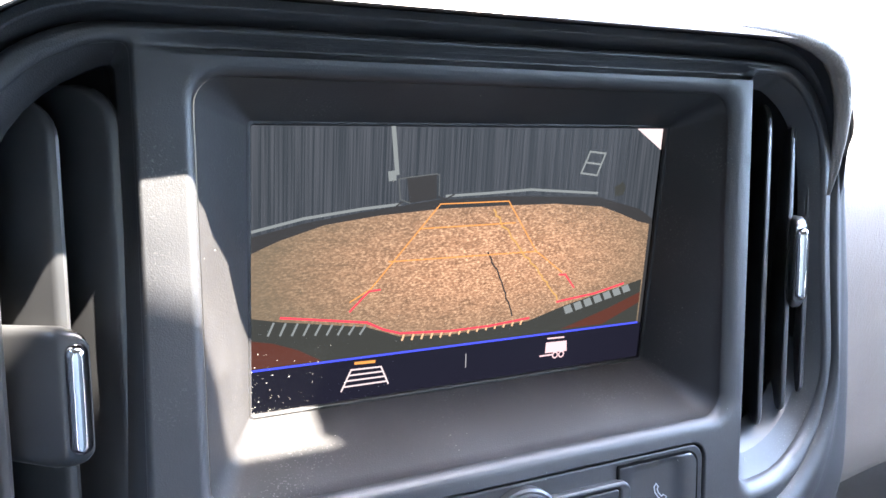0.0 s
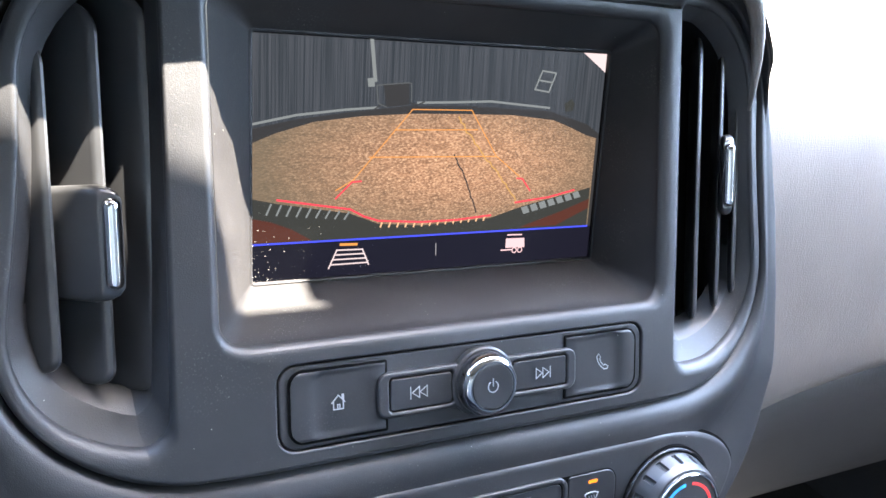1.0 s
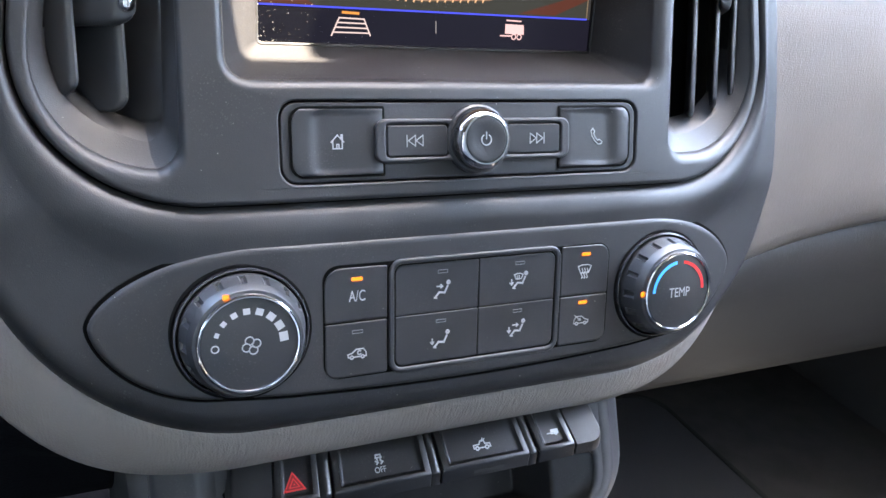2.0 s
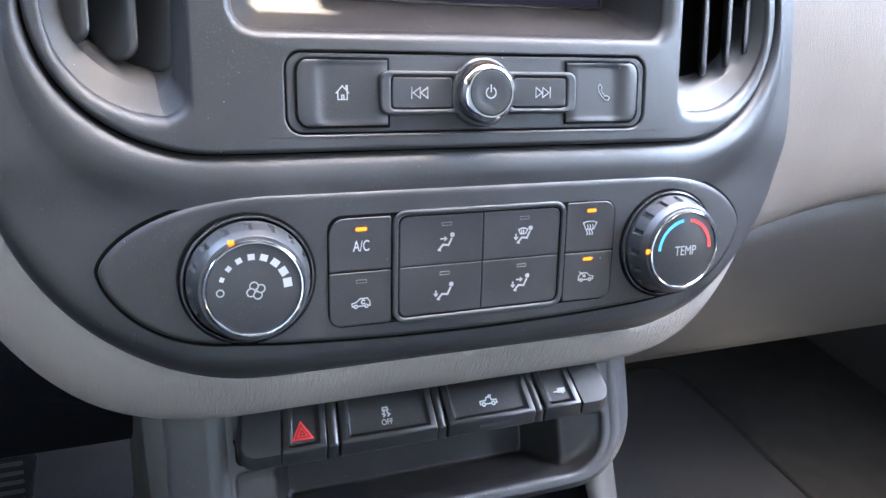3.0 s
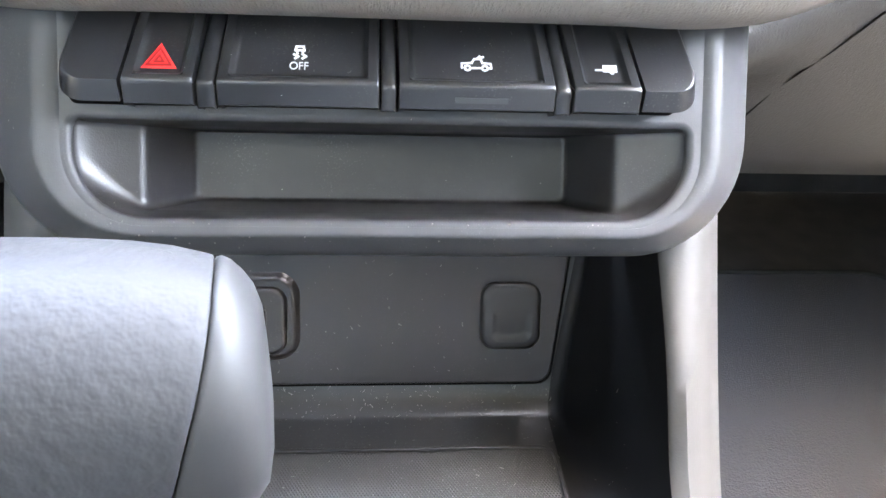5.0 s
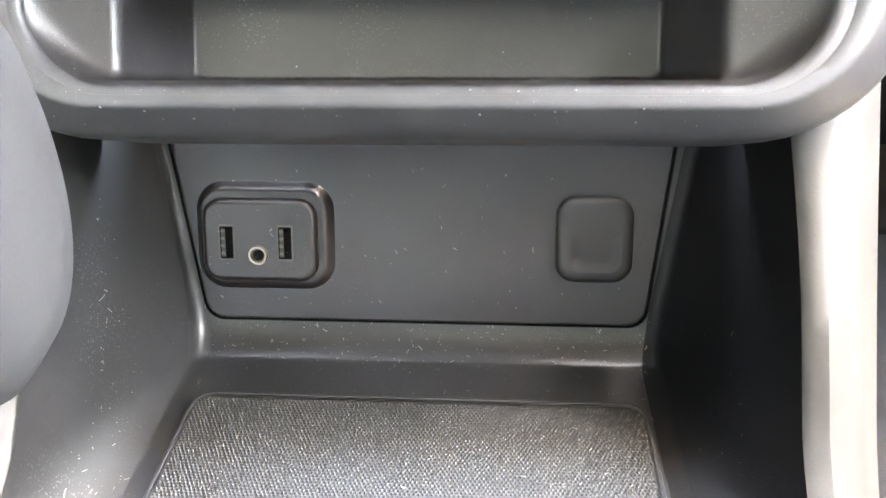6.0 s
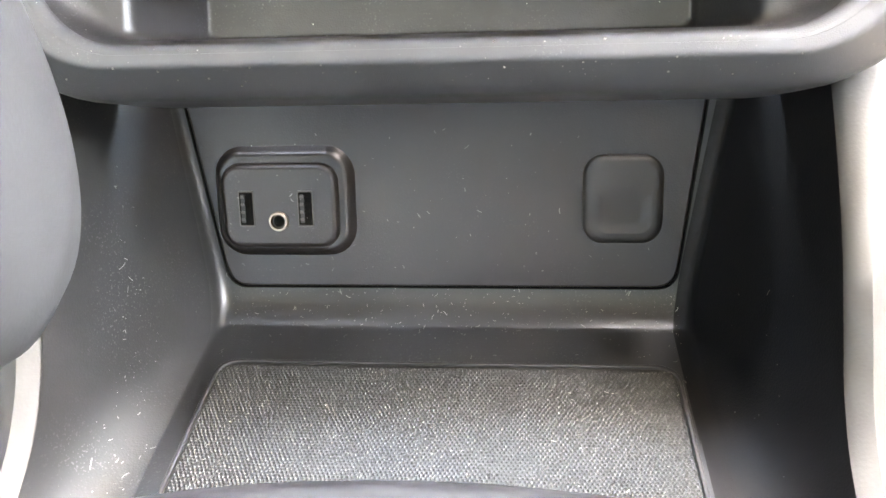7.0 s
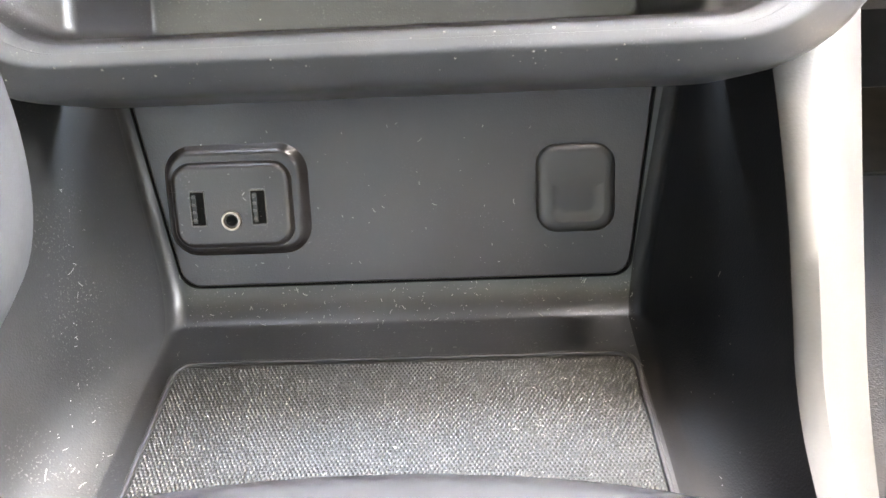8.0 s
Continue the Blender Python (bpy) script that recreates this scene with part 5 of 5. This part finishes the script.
loft("pocket", pocket, POCKET, tray, cap_last=True, sharp=50)

# crumbs and dust on the tray lip
dice = random.Random(11)
bm = bmesh.new()
for k in range(210):
    x = -0.09 + 0.18 * dice.random()
    u = -0.0285 - 0.009 * dice.random() ** 1.6
    r = 0.00012 + 0.00028 * dice.random() ** 4
    n = steps_of(BEZEL_FALL, max(0.0, (-0.033 - u) / 0.0075)) + 0.0001
    top = bm.verts.new((x, u, n + r * 1.2))
    ring = [bm.verts.new((x + r * math.cos(a * 1.257 + k) * (0.7 + 0.9 * dice.random()), u + r * math.sin(a * 1.257 + k), n - 0.0003)) for a in range(5)]
    for a in range(5):
        bm.faces.new((ring[a], ring[(a + 1) % 5], top))
crumbs = part("crumbs", bm, CRUMB, tray, "pale crumbs and dust on the lip")
tagged(crumbs, kind="stuff")

# ---- niche under the tray ----
console = thing("centre_console", "black console niche between taupe side trims", "console")
INNER = [(0.081, -0.21, 0.262), (0.081, -0.105, 0.265), (0.081, -0.06, 0.265), (0.081, -0.026, 0.265), (0.0815, -0.018, 0.266), (0.083, -0.0105, 0.272), (0.085, -0.004, 0.285), (0.093, 0.0144, 0.332), (0.099, 0.028, 0.366)]
RIM = [(0.108, -0.24, 0.245), (0.106, -0.165, 0.258), (0.105, -0.12, 0.270), (0.105, -0.093, 0.283), (0.105, -0.083, 0.293), (0.105, -0.074, 0.308), (0.105, -0.067, 0.325), (0.105, -0.040, 0.352), (0.105, -0.010, 0.376)]
OUTSIDE = [(0.134, -0.26, 0.20), (0.133, -0.19, 0.210), (0.132, -0.14, 0.224), (0.132, -0.1, 0.246), (0.132, -0.075, 0.275), (0.132, -0.058, 0.307), (0.132, -0.042, 0.333), (0.135, 0.000, 0.378), (0.137, 0.026, 0.428)]
FILLET = 0.075


def eased(line, rounds):
    """A smooth run through a line's points, with its corners softened first."""
    pts = [Vector(p) for p in line]
    for _ in range(rounds):
        pts = [pts[0]] + [(a + b * 2 + c) / 4 for a, b, c in zip(pts, pts[1:], pts[2:])] + [pts[-1]]
    ends = [pts[0] * 2 - pts[1]] + pts + [pts[-1] * 2 - pts[-2]]
    fine = []
    for a, b, c, d in zip(ends, ends[1:], ends[2:], ends[3:]):
        for t in (0.0, 0.25, 0.5, 0.75):
            fine.append(((b * 2) + (c - a) * t + (a * 2 - b * 5 + c * 4 - d) * t * t + (b * 3 - a - c * 3 + d) * t ** 3) / 2)
    return fine + [pts[-1]]


INNER, RIM, OUTSIDE = eased(INNER, 0), eased(RIM, 2), eased(OUTSIDE, 2)
for side in (1, -1):
    rows = []
    for k in (FILLET, 0.2, 0.4, 0.6, 0.8, 0.92, 0.97, 1.0):
        bulge = 0.001 * math.sin(math.pi * (k - FILLET) / (1 - FILLET))
        rows.append([(side * (mix(a[0], b[0], k) + bulge * 0.5), mix(a[1], b[1], k), mix(a[2], b[2], k)) for a, b in zip(INNER, RIM)])
    # The right wall and fillet carry their shade in the colour.
    loft("side_wall", rows, BIN_SIDE if side < 0 else BIN_WALL_SHADED, console, closed=False, sharp=60)
    rows = []
    for t in (-0.04, 0.0, 0.15, 0.32, 0.5, 0.68, 0.85, 1.0, 1.04):
        rows.append([(side * (a[0] - 0.0042 * (1 - t) ** 2 + (b[0] - a[0]) * FILLET * t * t), a[1] + (b[1] - a[1]) * FILLET * t * t, a[2] + (b[2] - a[2]) * FILLET * t * t) for a, b in zip(INNER, RIM)])
    loft("fillet", rows, BLACK_DUSTY if side < 0 else BIN_WALL_SHADED, console, closed=False, sharp=60)
    rows = [[(side * x, y + 0.004, z + 0.001) for x, y, z in RIM], [(side * (x + 0.002), y - 0.0005, z) for x, y, z in RIM], [(side * (x + 0.006), y - 0.003, z) for x, y, z in RIM],
            [(side * mix(a[0], b[0], 0.5), mix(a[1], b[1], 0.5) - 0.006, mix(a[2], b[2], 0.5)) for a, b in zip(RIM, OUTSIDE)],
            [(side * (x - 0.006), y - 0.003, z) for x, y, z in OUTSIDE], [(side * (x - 0.001), y + 0.001, z) for x, y, z in OUTSIDE], [(side * x, y + 0.006, z) for x, y, z in OUTSIDE], [(side * (x + 0.006), y + 0.09, z - 0.02) for x, y, z in OUTSIDE], [(side * (x + 0.008), y + 0.12, min(z, 0.3) - 0.2) for x, y, z in OUTSIDE]]
    loft("side_trim", rows, TAUPE_TRIM, console, "light taupe moulded side trim", closed=False, sharp=60)
rows = [[(x * w, y, z) for x in (-1, -0.6, -0.2, 0.2, 0.6, 1)] for w, y, z in [(a[0] - 0.0042, a[1], a[2]) for a in INNER]]
loft("liner", rows, BLACK_DUSTY, console, closed=False, sharp=60)
rows = []
for dy, z in ((-0.05, 0.235), (-0.03, 0.268), (-0.012, 0.281), (-0.002, 0.283), (0.005, 0.280), (0.010, 0.272), (0.012, 0.262)):
    rows.append([(0.10 * math.sin(a * 0.157), -0.104 + dy - 0.025 * (1 - math.cos(a * 0.157)), z) for a in range(-9, 10)])
loft("rear_ridge", rows, SWITCH, console, "dark rounded rim behind the mat", closed=False, sharp=70)

panel = thing("socket_panel", "flat black panel with charging sockets in the niche", "panel", NICHE)
PANEL = rounded(-0.0785, 0.0775, -0.0012, 0.080, (0.006, 0.006, 0.002, 0.002), 5, 4)
PANEL = [(x * mix(1.0, 1.125 if x > 0 else 1.18, u / 0.08), u) for x, u in PANEL]
plate("joint", [[(x * 1.013, u - 0.0011) for x, u in PANEL]], 0.0006, GAP, panel, 0.0, shift(0, 0, 0.0010))
plate("plate", [PANEL], 0.0030, BLACK_DULL, panel, 0.0005, shift(0, 0, 0.0020))

usb = thing("usb_socket", "black double charging socket with a round jack", "socket", NICHE)


def raised(name, x0, x1, u0, u1, high, material_, parent, base=0.0016, r=0.007, holes=()):
    """A softly rounded raised block."""
    rows = []
    for grow, n in ((0.0014, 0.0), (0.0006, 0.0008), (0.0, 0.002), (-0.0004, high - 0.002), (-0.0012, high - 0.0007), (-0.0026, high)):
        rows.append([(x, u, base + n) for x, u in rounded(x0 - grow, x1 + grow, u0 - grow, u1 + grow, max(r + grow, 0.002), 7)])
    return loft(name, rows, material_, parent, cap_last=True, sharp=60)


raised("collar", -0.0800, -0.0325, 0.0110, 0.0475, 0.0045, BLACK_DULL, usb, r=0.009)
case = raised("case", -0.0775, -0.0362, 0.0135, 0.0433, 0.0080, BLACK_DULL, usb)
for x in (-0.0680, -0.0474):
    plate("port_frame", [rounded(x - 0.0027, x + 0.0027, 0.0216, 0.0340, 0.0006, 3), rounded(x - 0.0023, x + 0.0023, 0.0222, 0.0334, 0.0003, 3)], 0.0006, STEEL, case, 0.0001, shift(0, 0, 0.0099))
    plate("port_mouth", [rounded(x - 0.0023, x + 0.0023, 0.0222, 0.0334, 0.0003, 3)], 0.0004, GAP, case, 0.0, shift(0, 0, 0.00975))
    plate("port_tongue", [rounded(x - 0.0018, x - 0.0004, 0.0229, 0.0327, 0.0002, 2)], 0.0003, RUBBER, case, 0.0, shift(0, 0, 0.00985))
    for k in range(4):
        plate("contact", [rounded(x - 0.0019, x - 0.0007, 0.0236 + k * 0.0026, 0.0245 + k * 0.0026, 0.0001, 2)], 0.0002, STEEL, case, 0.0, shift(0, 0, 0.0100))
lathe("jack", [(0.0034, 0.0085), (0.0034, 0.0101), (0.0031, 0.0106), (0.0026, 0.0106), (0.0023, 0.0099), (0.0021, 0.0095), (0.0017, 0.0090), (0.0016, 0.0085)], JACK, case, shift(-0.0569, 0.0235, 0), "round metal jack", n=28, cap=False)
lathe("jack_hole", [(0.0018, 0.0080), (0.0018, 0.00985)], GAP, case, shift(-0.0569, 0.0235, 0), n=20)

cover = thing("outlet_cover", "black rubber power outlet cover", "socket cover", NICHE)
plate("joint", [rounded(0.0446, 0.0736, 0.0136, 0.0456, 0.0085)], 0.0006, GAP, cover, 0.0, shift(0, 0, 0.0019))
rows = []
for grow, n in ((0.0, 0.0), (0.0, 0.0030), (-0.0008, 0.0042), (-0.0022, 0.0048), (-0.0036, 0.0049)):
    rows.append([(x, u, 0.0016 + n) for x, u in rounded(0.0460 - grow, 0.0722 + grow, 0.0148 - grow, 0.0444 + grow, 0.0068 + grow * 0.6, 7)])
for inset, deep in ((0.0, 0.0), (0.0008, 0.0005), (0.0020, 0.0012), (0.0036, 0.0015)):
    rows.append([(x, u, 0.0016 + 0.0049 - deep * max(0.0, min(1.0, (0.0335 - u) / 0.010))) for x, u in rounded(0.0508 + inset, 0.0680 - inset, 0.0186 + inset, 0.0350 - inset, max(0.0015, 0.0040 - inset * 0.5), 7)])
loft("lid", rows, RUBBER, cover, cap_last=True, sharp=60)

mat = thing("rubber_mat", "black patterned rubber mat with pale dust in the niche", "mat", shift(0, 0, 0.2655))
MAT = rounded(-0.0750, 0.0750, -0.21, -0.0405, 0.007, 6)
plate("mat_sheet", [MAT], 0.0022, RUBBER_DUSTY, mat, 0.0006, shift(0, 0, 0.0014))
plate("mat_edge", [MAT, rounded(-0.0735, 0.0735, -0.2085, -0.042, 0.0058, 6)], 0.0016, RUBBER, mat, 0.0005, shift(0, 0, 0.0024))
bm = bmesh.new()
PITCH = 0.0013
for j in range(64):
    for i in range(114):
        x = -0.0728 + PITCH * i + (PITCH / 2 if j % 2 else 0)
        y = -0.0435 - PITCH * 0.87 * j
        if abs(x) > 0.0728:
            continue
        h = PITCH * 0.47
        base = [bm.verts.new((x - h, y, 0.0014)), bm.verts.new((x, y - h, 0.0014)), bm.verts.new((x + h, y, 0.0014)), bm.verts.new((x, y + h, 0.0014))]
        top = [bm.verts.new((x + (v.co.x - x) * 0.3, y + (v.co.y - y) * 0.3, 0.0019)) for v in base]
        bm.faces.new(top)
        for a in range(4):
            bm.faces.new((base[a], base[(a + 1) % 4], top[(a + 1) % 4], top[a]))
studs = part("studs", bm, RUBBER_GLINT, mat, "fine raised diamond texture", 180)
tagged(studs, kind="stuff")

# ---- dust and lint lying in the niche ----
def scatter(name, parent, place, count, seed, label, material_, side=1, near=1.0, speck=(0.00010, 0.00030), fibre=(0.0010, 0.0035), share=0.25):
    """Specks and short lint fibres strewn over a surface place(a, b), a and b from 0 to 1."""
    dice = random.Random(seed)
    bm = bmesh.new()
    for k in range(count):
        a, b = dice.random(), dice.random() ** near
        p = Vector(place(a, b))
        ta = (Vector(place(min(a + 0.01, 1.0), b)) - Vector(place(max(a - 0.01, 0.0), b))).normalized()
        tb = (Vector(place(a, min(b + 0.01, 1.0))) - Vector(place(a, max(b - 0.01, 0.0)))).normalized()
        up = ta.cross(tb).normalized() * side
        tb = up.cross(ta)
        base = p + up * 0.00012
        turn = dice.random() * 6.28
        if dice.random() < share:
            length, wide = mix(*fibre, dice.random() ** 2), 0.00006 + 0.00008 * dice.random()
            heading, curl = turn, (dice.random() - 0.5) * 2.4
            row, at = [], base
            for j in range(5):
                way = ta * math.cos(heading) + tb * math.sin(heading)
                across = up.cross(way) * wide
                row.append((bm.verts.new(at + across), bm.verts.new(at - across)))
                at = at + way * length / 4
                heading += curl / 4
            for q, r in zip(row, row[1:]):
                bm.faces.new((q[0], q[1], r[1], r[0]))
        else:
            r = mix(*speck, dice.random() ** 3)
            ring = []
            for j in range(5):
                angle, rad = turn + j * 1.257, r * (0.6 + 0.8 * dice.random())
                ring.append(bm.verts.new(base + ta * math.cos(angle) * rad + tb * math.sin(angle) * rad))
            peak = bm.verts.new(base + up * r * 0.6)
            for j in range(5):
                bm.faces.new((ring[j], ring[(j + 1) % 5], peak))
    return tagged(part(name, bm, material_, parent, label, 180), kind="stuff")


def along(line, k):
    """A point at the share k of a line's points."""
    f = k * (len(line) - 1)
    i = min(int(f), len(line) - 2)
    return Vector(line[i]).lerp(Vector(line[i + 1]), f - i)


def left_wall_at(a, b):
    p = along(INNER, 0.02 + 0.93 * a).lerp(along(RIM, 0.02 + 0.93 * a), 0.10 + 0.85 * b)
    return (-p.x - 0.0006, p.y, p.z)


def right_wall_at(a, b):
    x, y, z = left_wall_at(a, b)
    return (-x, y, z)


def liner_at(a, b):
    p = along(INNER[8:25], b)
    return ((a * 2 - 1) * p.x * 0.97, p.y, p.z)


scatter("dust", console, left_wall_at, 520, 21, "pale dust and lint on the side wall", DUST, 1, 1.0, (0.00008, 0.00026), (0.0008, 0.0042), 0.5)
scatter("dust", console, right_wall_at, 90, 22, "pale dust and lint on the side wall", DUST, -1, 1.0)
scatter("dust", console, liner_at, 900, 23, "pale dust on the niche floor", LINT, 1, 0.8, (0.00006, 0.00022), (0.0006, 0.002), 0.15)
scatter("dust", panel, lambda a, b: (-0.075 + 0.15 * a ** 1.4, 0.004 + 0.05 * b, 0.0020), 230, 24, "pale dust on the panel", LINT, 1, 1.6, (0.00005, 0.00018), (0.0006, 0.002), 0.2)
scatter("dust", mat, lambda a, b: (-0.0725 + 0.145 * a ** 1.5, -0.044 - 0.075 * b, 0.0022), 1500, 25, "pale dust and lint on the mat", LINT, -1, 0.8, (0.00005, 0.00017), (0.0005, 0.0018), 0.06)
scatter("lint", panel, lambda a, b: (-0.076 + 0.038 * a, 0.016 + 0.026 * b, 0.0098), 60, 26, "pale dust on the socket", LINT, 1, 1.0, (0.00004, 0.00014), (0.0005, 0.0015), 0.2)

scatter("dust", climate, lambda a, b: (-0.135 + 0.27 * a, -0.012 + 0.05 * b, 0.0029 + bend(-0.135 + 0.27 * a)), 170, 31, "pale dust specks on the fascia", DUST, 1, 1.0, (0.00005, 0.00018), (0.0004, 0.0014), 0.12)
scatter("dust", switches, lambda a, b: (-0.045 + 0.094 * a, -0.0035 + 0.022 * b, -0.0015), 90, 32, "pale dust specks on the keys", DUST, 1, 1.5, (0.00006, 0.00020), (0.0005, 0.0016), 0.15)
scatter("crumbs", tray, lambda a, b: (-0.07 + 0.145 * a, -0.0243 + 0.0006 * b, -0.016 - 0.018 * b), 260, 34, "pale crumbs in the pocket", CRUMB, 1, 1.0, (0.00008, 0.00032), (0.0006, 0.002), 0.15)

# ---- gear lever ----
lever = thing("gear_lever", "grey leather gear lever handle with a plain end cap", "gear lever")
LX, LY, LZ = -0.0333, -0.174, 0.413


def lever_ring(x, s, lean=1.0, n=48):
    """A soft upright oval; its edge leans inwards towards the bottom."""
    ring = []
    for i in range(n):
        a = 2 * math.pi * i / n
        c, sn = math.cos(a), math.sin(a)
        drop = (1 - sn) / 2
        slant = (0.0090 - 0.0180 * drop ** 1.2) * lean * s
        ring.append((x - 0.003 * c * s + slant, LY + s * 0.0212 * math.copysign(abs(c) ** 0.9, c), LZ + s * 0.027 * math.copysign(abs(sn) ** 0.9, sn)))
    return ring


loft("grip", [lever_ring(LX + dx, s) for dx, s in ((-0.086, 0.15), (-0.084, 0.55), (-0.078, 0.8), (-0.066, 0.95), (-0.045, 1.0), (-0.024, 1.0), (-0.014, 0.985), (-0.007, 0.955), (-0.002, 0.915), (-0.0004, 0.900), (0.0, 0.885))], GREY_LEATHER, lever, cap_first=True, cap_last=True, sharp=70)
loft("end_cap", [lever_ring(LX + dx, s, k) for dx, s, k in ((0.0002, 0.86, 1.0), (0.0005, 0.885, 1.0), (0.0016, 0.895, 0.95), (0.0055, 0.870, 0.65), (0.0095, 0.81, 0.35), (0.0125, 0.72, 0.18), (0.0145, 0.58, 0.07), (0.0153, 0.36, 0.0), (0.0156, 0.1, 0.0))], GREY_TRIM, lever, "smooth grey end cap", cap_first=True, cap_last=True, sharp=70)
lathe("stem", [(0.011, 0.0), (0.0105, 0.10), (0.012, 0.15)], SWITCH, lever, shift(LX - 0.05, LY - 0.012, 0.235) @ pose(0, 0, 0, -6, 0, 0), n=24)

# ---- footwells ----
carpet_mat = thing("floor_mat", "shaded black carpet floor mat with a bound edge", "floor mat", shift(0, 0, 0.062))
MATF = rounded(0.20, 0.56, -0.40, 0.40, 0.05, 8)
plate("carpet_sheet", [MATF], 0.012, PILE, carpet_mat, 0.004, shift(0, 0, 0.012))
plate("binding", [rounded(0.196, 0.564, -0.404, 0.404, 0.053, 8), rounded(0.204, 0.556, -0.396, 0.396, 0.047, 8)], 0.014, BINDING, carpet_mat, 0.003, shift(0, 0, 0.0145))
pedal = thing("brake_pedal", "dark ribbed rubber brake pedal in the footwell", "pedal", shift(-0.236, 0.22, 0.206) @ pose(0, 0, 0, 62, 0, 0))
plate("pad", [[(x * (1 + u * 4.0) + u * 0.12, u) for x, u in rounded(-0.019, 0.019, -0.020, 0.020, 0.003)]], 0.012, BLACK_DARKENED, pedal, 0.003)
for k in range(5):
    plate("rib", [rounded(-0.012, 0.012, -0.015 + k * 0.0072, -0.012 + k * 0.0072, 0.001, 2)], 0.003, RUBBER, pedal, 0.0004, shift(0, 0, 0.0012))
lathe("arm", [(0.008, 0.0), (0.008, 0.25)], BLACK_DARKENED, pedal, shift(0.0, 0.0, -0.024) @ pose(0, 0, 0, -88, 0, 0), n=12)
